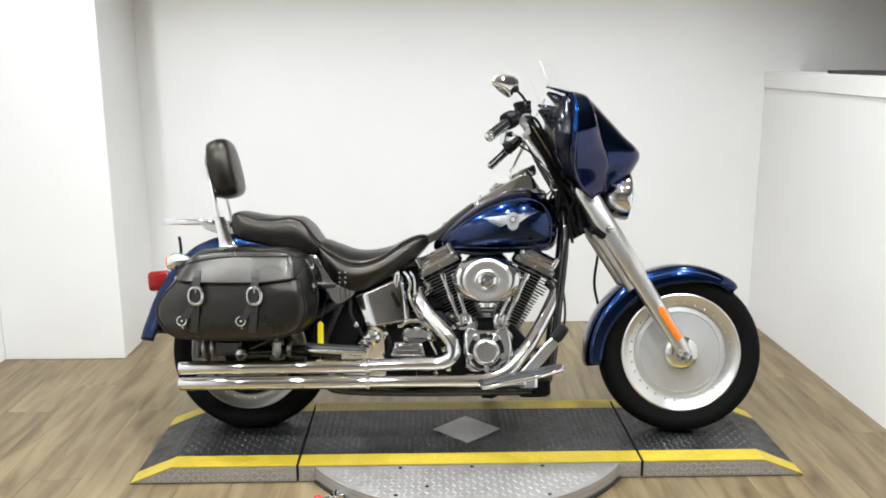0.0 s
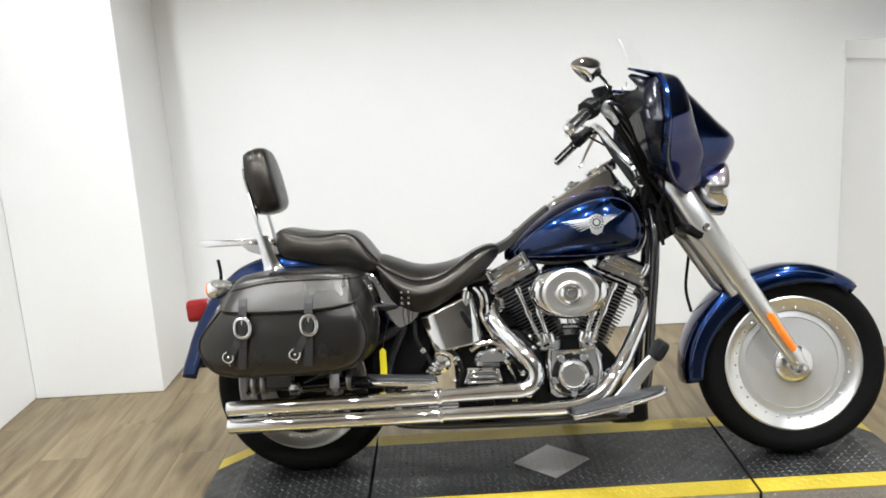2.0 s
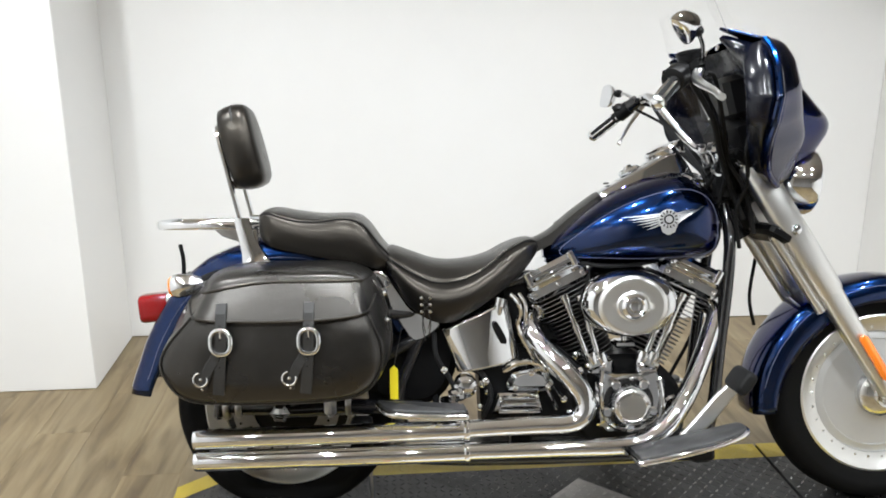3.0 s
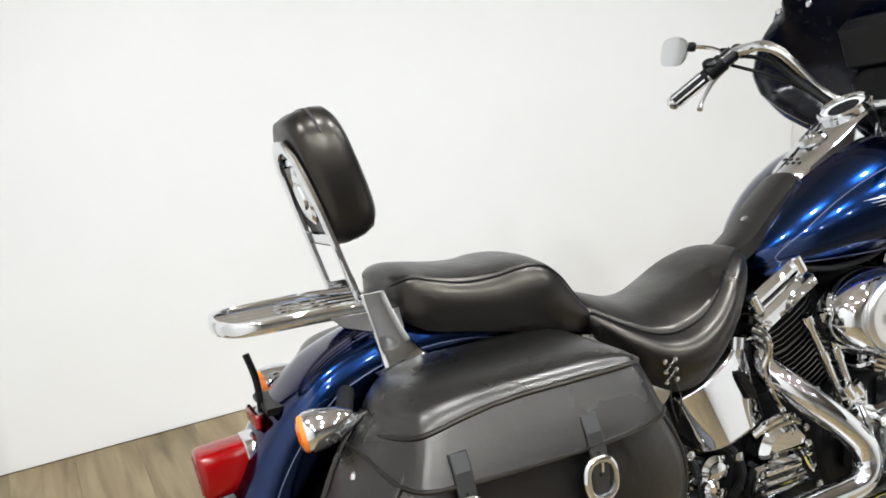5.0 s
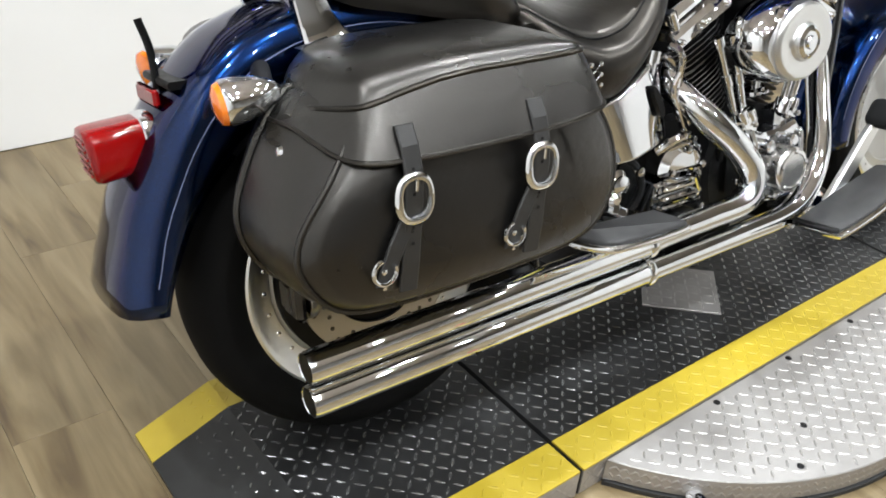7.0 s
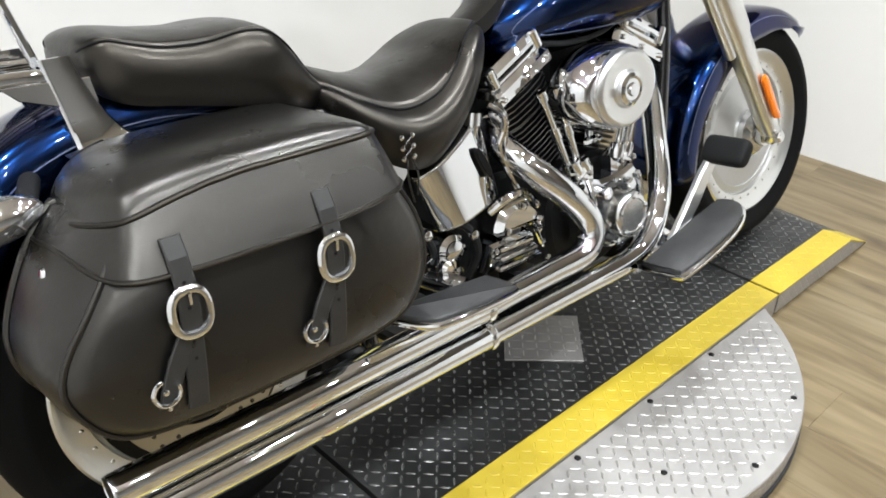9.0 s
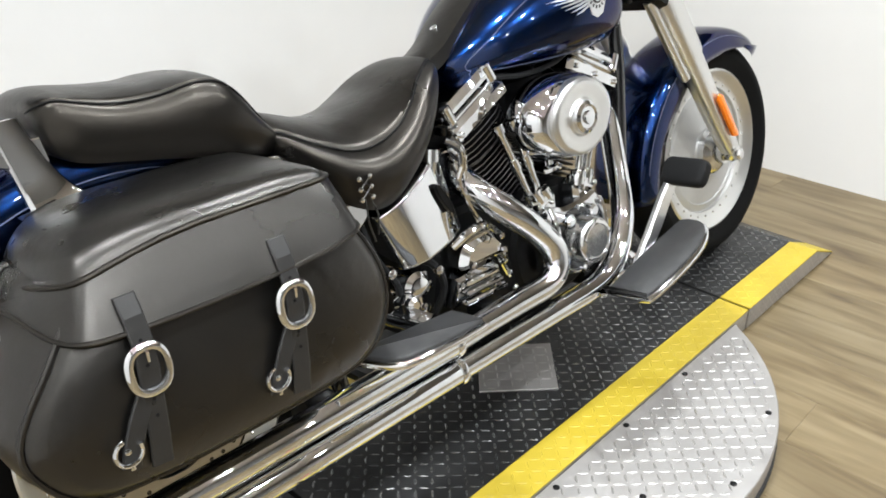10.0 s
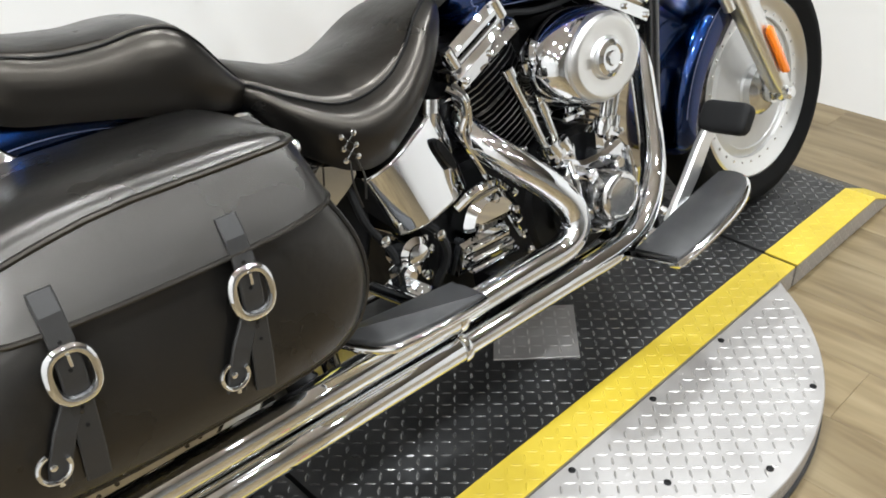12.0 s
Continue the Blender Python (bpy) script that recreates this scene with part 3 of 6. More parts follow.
def fork_leg(sgn):
    g = group_part("fork_leg", "satin aluminium fork leg with an amber reflector")
    y = 0.11 * sgn
    top, bot = Vector((1.253, y, 0.952)), Vector((1.65, y, 0.31))
    L = (bot - top).length

    def ring_at(d, wide, deep, n=18):
        c = top + (bot - top).normalized() * d
        out = []
        for a in np.linspace(0, 2 * math.pi, n, endpoint=False):
            ca, sa = math.cos(a), math.sin(a)
            out.append(c + PERP * (math.copysign(abs(ca) ** 0.75, ca) * wide) + Vector((0, 1, 0)) * (math.copysign(abs(sa) ** 0.75, sa) * deep))
        return out

    Shape().add(*rings([ring_at(0.0, 0.036, 0.026), ring_at(0.01, 0.041, 0.03), ring_at(0.30, 0.041, 0.032), ring_at(0.41, 0.039, 0.032), ring_at(0.418, 0.037, 0.03)])).put("cover", "alu", g)
    Shape().add(*rings([ring_at(0.405, 0.034, 0.028), ring_at(0.45, 0.034, 0.028), ring_at(L - 0.08, 0.029, 0.025), ring_at(L - 0.03, 0.027, 0.025), ring_at(L + 0.012, 0.022, 0.022), ring_at(L + 0.02, 0.016, 0.016)])).put("slider", "alu", g)
    Shape().add(*rod((top + (bot - top).normalized() * 0.2 - PERP * 0.05), (top + (bot - top).normalized() * 0.45 - PERP * 0.045), 0.014)).put("stay", "alu", g)
    for d in (0.012, 0.2):
        c = top + (bot - top).normalized() * (d + 0.012)
        Shape().add(*lathe([(0.014, 0), (0.014, 0.006), (0.011, 0.01), (0.004, 0.012)], (c.x, y + sgn * 0.03, c.z), (0, sgn, 0), 20)).put("bolt", "chrome", g)
    a, b_ = top + (bot - top).normalized() * (L - 0.2), top + (bot - top).normalized() * (L - 0.055)
    sec = []
    for t, k in ((0, 0.4), (0.06, 1), (0.94, 1), (1, 0.4)):
        c = a.lerp(b_, t) + Vector((0, sgn * 0.03, 0)) + PERP * 0.006
        sec.append([c + PERP * p * k + Vector((0, sgn * q, 0)) for p, q in ((-0.013, 0), (-0.012, 0.006), (-0.006, 0.01), (0.006, 0.01), (0.012, 0.006), (0.013, 0))])
    Shape().add(*rings(sec)).put("reflector", "amber", g, "long amber reflector")
    Shape().add(*block((1.652, y, 0.299), (0.05, 0.036, 0.04), 0.01, (0, 31, 0))).add(*lathe([(0.017, 0), (0.017, 0.014), (0.012, 0.02), (0.004, 0.021)], (1.65, y + sgn * 0.016, 0.3), (0, sgn, 0), 6)).add(*lathe([(0.007, 0), (0.007, 0.012), (0.002, 0.014)], (1.632, y + sgn * 0.016, 0.316), (0, sgn, 0), 8)).put("axle_clamp", "polished", g)


fork_leg(-1)
fork_leg(1)
Shape().add(*rod((1.65, -0.12, 0.302), (1.65, 0.12, 0.302), 0.012)).put("front_axle", "polished", fw)
Shape().add(*block((1.225, 0, 0.965), (0.07, 0.3, 0.03), 0.008, (0, 31, 0))).add(*block((1.33, 0, 0.76), (0.07, 0.28, 0.035), 0.01, (0, 31, 0))).add(*rod((1.19, 0, 0.955), (1.285, 0, 0.775), 0.035, 20)).put("triple_clamp", "satin_black", bike)

# frame
fr = Shape()
for sgn in (-1, 1):
    fr.add(*tube([(1.2, 0.035 * sgn, 0.87), (1.205, 0.09 * sgn, 0.72), (1.175, 0.105 * sgn, 0.45), (1.15, 0.11 * sgn, 0.25), (1.1, 0.12 * sgn, 0.175), (0.9, 0.125 * sgn, 0.16), (0.4, 0.125 * sgn, 0.16), (0.3, 0.125 * sgn, 0.2), (0.3, 0.125 * sgn, 0.35), (0.36, 0.12 * sgn, 0.5)], 0.0165, 12, 5))
    fr.add(*tube([(1.2, 0.03 * sgn, 0.83), (0.95, 0.05 * sgn, 0.74), (0.7, 0.06 * sgn, 0.66), (0.45, 0.1 * sgn, 0.6), (0.3, 0.13 * sgn, 0.56), (0.0, 0.14 * sgn, 0.62)], 0.016, 12, 5))
    fr.add(*tube([(0.36, 0.12 * sgn, 0.3), (0.18, 0.125 * sgn, 0.31), (-0.013, 0.125 * sgn, 0.303)], 0.022, 12, 4))
    fr.add(*tube([(0.36, 0.12 * sgn, 0.5), (0.18, 0.12 * sgn, 0.4), (0.01, 0.125 * sgn, 0.316)], 0.018, 12, 4))
fr.add(*rod((1.175, 0, 0.9), (1.265, 0, 0.745), 0.033, 18))
fr.put("frame", "black", bike, "gloss black tubular frame")
Shape().add(*block((0.65, 0, 0.165), (0.5, 0.2, 0.03), 0.008)).add(*block((1.08, -0.05, 0.165), (0.1, 0.12, 0.06), 0.008)).put("skid_plate", "satin_black", bike)
Shape().add(*lathe([(0.026, 0), (0.026, 0.012), (0.018, 0.02), (0.006, 0.022)], (-0.018, -0.147, 0.303), (0, -1, 0), 6)).put("axle_nut", "polished", bike)
Shape().add(*block((-0.11, -0.115, 0.322), (0.17, 0.05, 0.06), 0.01)).add(*block((-0.182, -0.128, 0.322), (0.022, 0.06, 0.07), 0.008)).put("rear_caliper", "black", bike, "black rear brake caliper")
for cx_, cr in ((-0.17, 0.04), (-0.138, 0.036), (0.155, 0.034)):
    Shape().add(*lathe([(cr, 0), (cr + 0.002, 0.003), (cr + 0.002, 0.012), (cr, 0.015)], (cx_, -0.122, 0.322), (1, 0, 0), 24, squash=(1.0, 0.9))).put("caliper_ring", "steel", bike)
Shape().add(*block((0.115, -0.145, 0.323), (0.032, 0.03, 0.07), 0.012)).put("adjuster", "alu", bike)

# engine
eng = group_part("engine", "air-cooled v-twin engine with black finned barrels and chrome covers")
eng.location = (-0.005, 0, 0.009)
s = Shape()
s.add(*plate(rounded([(0.79, 0.22), (0.86, 0.175), (0.97, 0.175), (1.06, 0.23), (1.07, 0.33), (1.0, 0.41), (0.915, 0.43), (0.83, 0.41), (0.775, 0.33)], 4), -0.12, 0.12, 0.012))
s.add(*plate([(0.53, 0.2), (0.8, 0.2), (0.8, 0.4), (0.74, 0.45), (0.56, 0.45), (0.52, 0.38)], -0.11, 0.12, 0.012))
s.put("crankcase", "satin_black", eng)
s = Shape()
s.add(*plate([(0.83, 0.25), (0.86, 0.235), (0.985, 0.235), (1.01, 0.262), (1.01, 0.37), (0.985, 0.4), (0.94, 0.388), (0.88, 0.388), (0.845, 0.4), (0.826, 0.37)], -0.121, -0.181, 0.008))
s.add(*block((0.845, -0.14, 0.405), (0.07, 0.05, 0.05), 0.01)).add(*block((0.97, -0.14, 0.405), (0.06, 0.05, 0.05), 0.01))
for bx, bz in ((0.842, 0.265), (0.842, 0.37), (0.995, 0.265), (0.995, 0.375), (0.915, 0.245), (0.92, 0.378)):
    s.add(*lathe([(0.006, 0), (0.006, 0.005), (0.003, 0.007)], (bx, -0.18, bz), (0, -1, 0), 10))
s.put("cam_cover", "chrome", eng, "chrome cam cover")
for tx, lean in ((0.828, -21), (0.968, 21)):
    Shape().add(*block((tx, -0.157, 0.418), (0.056, 0.036, 0.034), 0.009, (0, lean, 0))).add(*lathe([(0.016, -0.02), (0.018, 0.0), (0.016, 0.012), (0.01, 0.014)], (tx - 0.012, -0.16, 0.434), (lean * 0.02, 0, 1), 16)).add(*lathe([(0.016, -0.02), (0.018, 0.0), (0.016, 0.012), (0.01, 0.014)], (tx + 0.014, -0.16, 0.432), (lean * 0.02, 0, 1), 16)).put("tappet_block", "chrome", eng)
    for du in (-0.02, 0.02):
        Shape().add(*lathe([(0.0065, 0), (0.0065, 0.005), (0.003, 0.007)], (tx + du, -0.175, 0.412), (0, -1, 0.2), 6)).put("tappet_bolt", "chrome", eng)
Shape().add(*tube([(0.845, -0.172, 0.395), (0.838, -0.192, 0.36), (0.842, -0.192, 0.3), (0.87, -0.187, 0.252), (0.93, -0.186, 0.243), (0.985, -0.187, 0.262), (1.0, -0.187, 0.32), (0.994, -0.185, 0.372)], 0.0065, 10)).put("cover_rib", "chrome", eng)
Shape().add(*lathe([(0.03, 0), (0.03, 0.016), (0.024, 0.022), (0.008, 0.024)], (1.045, -0.121, 0.29), (0, -1, 0), 24)).put("crank_plug", "chrome", eng)
Shape().add(*tube([(0.99, -0.15, 0.245), (1.03, -0.165, 0.225), (1.06, -0.15, 0.235), (1.075, -0.11, 0.3)], 0.007, 10)).put("oil_hose", "rubber", eng)
Shape().add(*lathe([(0.052, 0), (0.05, 0.006), (0.05, 0.046), (0.048, 0.052), (0.044, 0.055), (0.037, 0.056), (0.035, 0.0545), (0.018, 0.0545), (0.003, 0.0545)], (0.912, -0.18, 0.313), (0, -1, 0), 48)).put("timer_cover", "polished", eng, "round brushed cover with screws")
Shape().add(*lathe([(0.052, 0), (0.066, 0.0), (0.066, 0.005), (0.052, 0.006)], (0.912, -0.18, 0.313), (0, -1, 0), 48, caps=False)).put("cover_gasket", "black", eng)
for k in range(5):
    a = 2 * math.pi * k / 5 + 0.95
    Shape().add(*rod((0.912 + 0.064 * math.cos(a), -0.175, 0.313 + 0.064 * math.sin(a)), (0.912 + 0.064 * math.cos(a), -0.206, 0.313 + 0.064 * math.sin(a)), 0.0135, 14, 0.004)).put("cover_boss", "chrome", eng)
for bx, bz in ((0.545, 0.33), (0.55, 0.41), (0.6, 0.44), (0.72, 0.43), (0.755, 0.36), (0.765, 0.27), (0.72, 0.22), (0.6, 0.22)):
    Shape().add(*lathe([(0.0085, 0), (0.0085, 0.006), (0.004, 0.009)], (bx, -0.109, bz), (0, -1, 0), 10)).put("case_bolt", "chrome", eng)
for k in range(5):
    a = 2 * math.pi * k / 5 + 0.3
    Shape().add(*lathe([(0.005, 0), (0.005, 0.003), (0.002, 0.004)], (0.912 + 0.041 * math.cos(a), -0.2345, 0.313 + 0.041 * math.sin(a)), (0, -1, 0), 10)).put("cover_screw", "chrome", eng)


def cylinder(name, base, head):
    g = group_part(name, "black finned cylinder barrel with bright fin edges")
    g.location = (-0.005, 0, 0.008)
    b0, b1 = Vector(base), Vector(head)
    d = (b1 - b0).normalized()
    p = Vector((d.z, 0, -d.x))
    yv = Vector((0, 1, 0))
    L = (b1 - b0).length

    def ring_at(t, wx, wy, n=20, pw=0.62):
        c = b0 + d * t
        return [c + p * (math.copysign(abs(math.cos(a)) ** pw, math.cos(a)) * wx) + yv * (math.copysign(abs(math.sin(a)) ** pw, math.sin(a)) * wy) for a in np.linspace(0, 2 * math.pi, n, endpoint=False)]

    Shape().add(*rings([ring_at(-0.05, 0.05, 0.055), ring_at(L, 0.05, 0.06)])).put("barrel", "satin_black", g)
    nf = 20
    for k in range(nf):
        t = 0.0 + L * k / (nf - 1)
        w = 0.066 + 0.016 * k / (nf - 1) + (0.012 if k > 13 else 0)
        fin = Shape().add(*rings([ring_at(t - 0.0014, w, w + 0.01), ring_at(t + 0.0014, w, w + 0.01)])).put("fin", "fin", g, smooth=False)
        fin.data.materials.append(M["fin_edge"])
        for poly in fin.data.polygons:
            poly.material_index = 1 if len(poly.vertices) == 4 else 0
    # rocker box
    hb = Shape()
    ang = math.degrees(math.atan2(d.x, d.z))
    hb.add(*block(b1 + d * 0.026, (0.178, 0.24, 0.044), 0.011, (0, ang, 0)))
    hb.add(*block(b1 + d * 0.052, (0.16, 0.222, 0.008), 0.002, (0, ang, 0)))
    hb.put("rocker_box", "chrome", g, "chrome rocker housing")
    top_ = Shape().add(*block(b1 + d * 0.07 + p * 0.003, (0.164, 0.228, 0.032), 0.012, (0, ang, 0)))
    top_.put("rocker_cover", "chrome", g, "chrome rocker cover")
    for u in (-0.066, 0.066):
        q = b1 + d * 0.05 + p * u
        Shape().add(*rod((q.x, -0.108, q.z), Vector((q.x, -0.108, q.z)) + d * 0.04, 0.012, 14, 0.003)).put("bolt_boss", "chrome", g)
    for u in (-0.07, 0.0, 0.07):
        q = b1 + d * 0.026 + p * u
        Shape().add(*lathe([(0.006, 0), (0.006, 0.006), (0.003, 0.008)], (q.x, -0.119, q.z), (0, -1, 0), 10)).put("bolt", "chrome", g)
    return g


cylinder("rear_cylinder", (0.852, 0.0, 0.393), (0.748, 0.0, 0.603))
cylinder("front_cylinder", (0.978, 0.0, 0.393), (1.082, 0.0, 0.603))
for x0, x1 in ((0.814, 0.746), (0.842, 0.79), (0.956, 1.03), (0.982, 1.066)):
    g = Shape()
    a, b_ = Vector((x0, -0.155, 0.413)), Vector((x1, -0.145, 0.598))
    g.add(*rod(a, b_, 0.0085, 12)).add(*rod(a, a.lerp(b_, 0.14), 0.0125, 14)).add(*rod(a.lerp(b_, 0.46), a.lerp(b_, 0.58), 0.0115, 14)).add(*rod(a.lerp(b_, 0.9), b_, 0.0125, 14))
    g.put("pushrod_tube", "chrome", eng)

air = group_part("air_cleaner", "oval chrome air cleaner cover with a round brushed insert")
AC = (0.91, -0.114, 0.586)
Shape().add(*lathe([(0.112, 0.0), (0.125, 0.012), (0.13, 0.03), (0.13, 0.058), (0.124, 0.08), (0.11, 0.096), (0.1, 0.1), (0.09, 0.1)], AC, (0, -1, 0), 72, squash=(1.0, 0.68))).put("cover", "chrome", air)
Shape().add(*lathe([(0.092, 0.09), (0.09, 0.106), (0.083, 0.112), (0.076, 0.113), (0.06, 0.109), (0.045, 0.11), (0.04, 0.114), (0.02, 0.115)], AC, (0, -1, 0), 72, squash=(1.0, 0.86))).put("insert", "alu", air)
Shape().add(*lathe([(0.034, 0.112), (0.033, 0.12), (0.026, 0.125), (0.022, 0.122), (0.014, 0.122), (0.012, 0.127), (0.002, 0.128)], AC, (0, -1, 0), 40)).put("medallion", "chrome", air)
Shape().add(*rod((0.915, 0.0, 0.56), (0.915, -0.11, 0.575), 0.05, 20)).add(*block((0.915, -0.02, 0.62), (0.16, 0.1, 0.1), 0.02)).put("carburettor", "satin_black", eng)
Shape().add(*rod((0.915, -0.12, 0.47), (0.915, -0.12, 0.51), 0.009)).add(*block((0.915, -0.11, 0.46), (0.06, 0.05, 0.02), 0.006)).put("bracket", "chrome", eng)

# oil tank, gearbox, starter
A_, B_, C_, D_ = (np.array(q) for q in ((0.413, 0.52), (0.594, 0.598), (0.628, 0.428), (0.456, 0.404)))
sec = []
for u, y_ in spline([(0.0, -0.14), (0.02, -0.152), (0.12, -0.163), (0.26, -0.17), (0.4, -0.168), (0.6, -0.161), (0.8, -0.15), (0.96, -0.136), (1.0, -0.122)], 3):
    top_, bot_ = A_ * (1 - u) + B_ * u, D_ * (1 - u) + C_ * u
    row = [(*top_, -0.06)] + [(*(top_ * (1 - v) + bot_ * v), y_ + e + 0.006 * (0.6 - v)) for v, e in ((0.0, 0.01), (0.015, 0.003), (0.035, 0), (0.06, 0), (0.5, 0), (0.94, 0), (0.965, 0), (0.985, 0.003), (1.0, 0.01))] + [(*bot_, -0.06)]
    sec.append([(q[0], q[2], q[1]) for q in row])
Shape().add(*rings(sec)).put("oil_tank", "chrome", bike, "chrome oil tank cover", edges=50)
slot = rounded([(0.553, 0.535), (0.561, 0.54), (0.583, 0.503), (0.587, 0.485), (0.579, 0.482), (0.559, 0.515)], 4)
Shape().add(*plate(slot, -0.14, -0.163, 0.001)).put("oil_tank_slot", "satin_black", bike, "dark slot in the oil tank cover")
s = Shape().add(*block((0.69, 0, 0.55), (0.24, 0.1, 0.2), 0.02)).add(*block((0.5, 0, 0.53), (0.2, 0.17, 0.12), 0.02)).put("rear_frame_box", "satin_black", bike)
for path, r in (([(0.6, -0.15, 0.612), (0.618, -0.165, 0.592), (0.624, -0.16, 0.56), (0.618, -0.152, 0.523), (0.655, -0.148, 0.445), (0.722, -0.145, 0.3)], 0.0062), ([(0.622, -0.14, 0.612), (0.638, -0.152, 0.585), (0.64, -0.148, 0.545), (0.64, -0.142, 0.483), (0.674, -0.138, 0.424), (0.738, -0.13, 0.327)], 0.0056)):
    Shape().add(*tube(path, r, 10)).put("oil_line", "chrome", bike, "chrome oil line")
Shape().add(*rod((0.56, -0.13, 0.53), (0.57, -0.135, 0.585), 0.014, 16)).add(*rod((0.569, -0.135, 0.58), (0.574, -0.135, 0.602), 0.018, 16)).put("filler_neck", "chrome", bike)
Shape().add(*plate(rounded([(0.598, 0.345), (0.602, 0.384), (0.634, 0.404), (0.683, 0.402), (0.712, 0.37), (0.712, 0.345)], 4), -0.105, -0.168, 0.014)).put("gearbox_dome", "chrome", eng, "domed chrome gearbox cover")
Shape().add(*plate([(0.552, 0.285), (0.568, 0.34), (0.676, 0.342), (0.688, 0.285)], -0.1, -0.172, 0.008)).put("gearbox_cover", "chrome", eng, "stepped chrome gearbox side cover")
for k in range(3):
    Shape().add(*block((0.621, -0.178 - 0.004 * k, 0.33 - 0.017 * k), (0.088 + 0.012 * k, 0.02, 0.01), 0.003)).put("cover_step", "chrome", eng)
for gx, gz in ((0.578, 0.327), (0.668, 0.33), (0.612, 0.355), (0.7, 0.358), (0.656, 0.394)):
    Shape().add(*lathe([(0.0075, 0), (0.0075, 0.006), (0.0035, 0.008)], (gx, -0.17, gz), (0, -1, 0), 10)).put("cover_bolt", "chrome", eng)
Shape().add(*tube([(0.585, -0.15, 0.398), (0.62, -0.165, 0.42), (0.67, -0.16, 0.418), (0.715, -0.14, 0.385)], 0.009, 10)).put("clutch_tube", "chrome", eng)
Shape().add(*lathe([(0.03, 0), (0.032, 0.03), (0.03, 0.045), (0.02, 0.052), (0.02, 0.056), (0.008, 0.06)], (0.482, -0.11, 0.356), (0, -1, 0), 24)).put("starter_cap", "chrome", eng)
Shape().add(*plate(rounded([(0.22, 0.34), (0.28, 0.52), (0.38, 0.58), (0.46, 0.5), (0.44, 0.36), (0.36, 0.3)], 4), -0.09, 0.09, 0.02)).put("battery_box", "satin_black", bike)

# hoses, clips and small fittings between the gearbox and the engine
for path, r in (([(0.5, -0.125, 0.4), (0.53, -0.15, 0.385), (0.55, -0.15, 0.33), (0.53, -0.13, 0.27)], 0.008), ([(0.72, -0.12, 0.44), (0.76, -0.14, 0.42), (0.8, -0.135, 0.38), (0.815, -0.12, 0.33)], 0.007), ([(0.4, -0.13, 0.5), (0.405, -0.15, 0.44), (0.44, -0.15, 0.38), (0.46, -0.13, 0.33)], 0.007), ([(1.02, -0.06, 0.6), (1.1, -0.1, 0.66), (1.17, -0.1, 0.64), (1.19, -0.08, 0.55)], 0.006), ([(0.8, -0.1, 0.68), (0.86, -0.12, 0.672), (0.95, -0.12, 0.675), (1.04, -0.1, 0.69)], 0.006)):
    Shape().add(*tube(path, r, 8)).put("hose", "rubber", eng, "black rubber hose")
for x_, y_, z_ in ((0.535, -0.156, 0.372), (0.79, -0.145, 0.395), (0.425, -0.156, 0.405), (0.75, -0.112, 0.31), (0.785, -0.112, 0.43), (0.525, -0.112, 0.29), (0.53, -0.112, 0.355), (0.77, -0.112, 0.235)):
    Shape().add(*lathe([(0.0095, 0), (0.0105, 0.003), (0.0095, 0.009), (0.005, 0.012), (0.001, 0.0125)], (x_, y_, z_), (0, -1, 0), 12)).put("fitting", "chrome", eng)
Shape().add(*block((0.46, -0.15, 0.335), (0.05, 0.04, 0.03), 0.008)).add(*lathe([(0.014, 0), (0.015, 0.012), (0.008, 0.018)], (0.45, -0.168, 0.338), (0, -1, 0), 16)).put("brake_switch", "chrome", eng)

# exhaust
def pipe(name, path, r, label):
    g = Shape().add(*tube(path, r, 20, 8)).put(name, "chrome", bike, label)
    return g


YP_ = -0.236
up = pipe("exhaust_pipe", [(0.672, -0.06, 0.55), (0.652, -0.105, 0.53), (0.66, -0.15, 0.498), (0.694, -0.185, 0.455), (0.742, -0.208, 0.404), (0.78, -0.22, 0.352), (0.782, -0.226, 0.31), (0.745, -0.23, 0.284), (0.65, -0.23, 0.279), (0.55, -0.232, 0.276), (0.47, YP_, 0.273)], [0.024, 0.0285, 0.0285, 0.0285, 0.0285, 0.0285, 0.028, 0.026, 0.025, 0.024, 0.023], "chrome rear header and upper exhaust pipe")
lo = pipe("exhaust_pipe", [(1.15, -0.04, 0.57), (1.173, -0.07, 0.54), (1.15, -0.1, 0.485), (1.116, -0.135, 0.424), (1.08, -0.17, 0.368), (1.044, -0.198, 0.318), (1.0, -0.215, 0.268), (0.94, -0.225, 0.232), (0.87, -0.23, 0.22), (0.75, -0.232, 0.218), (0.47, YP_, 0.215)], [0.022, 0.025, 0.0255, 0.0255, 0.0255, 0.0255, 0.0255, 0.025, 0.024, 0.023, 0.023], "chrome front header and lower exhaust pipe")
for z, own in ((0.272, up), (0.2145, lo)):
    prof = [(0.0245, 0.0), (0.0262, 0.004), (0.0262, 0.689), (0.0254, 0.697), (0.0242, 0.701), (0.0232, 0.699)]
    Shape().add(*lathe(prof, (0.476, YP_, z), (-1, 0, -0.0165), 28, caps=False)).put("muffler", "chrome", own)
    Shape().add(*lathe([(0.0233, 0.6995), (0.0217, 0.693), (0.0217, 0.52), (0.002, 0.52)], (0.476, YP_, z), (-1, 0, -0.0165), 20)).put("baffle", "satin_black", own)
    Shape().add(*lathe([(0.0275, 0.0), (0.0288, 0.002), (0.0288, 0.012), (0.0275, 0.014)], (0.482, YP_, z), (-1, 0, 0), 28)).put("clamp", "chrome", own)
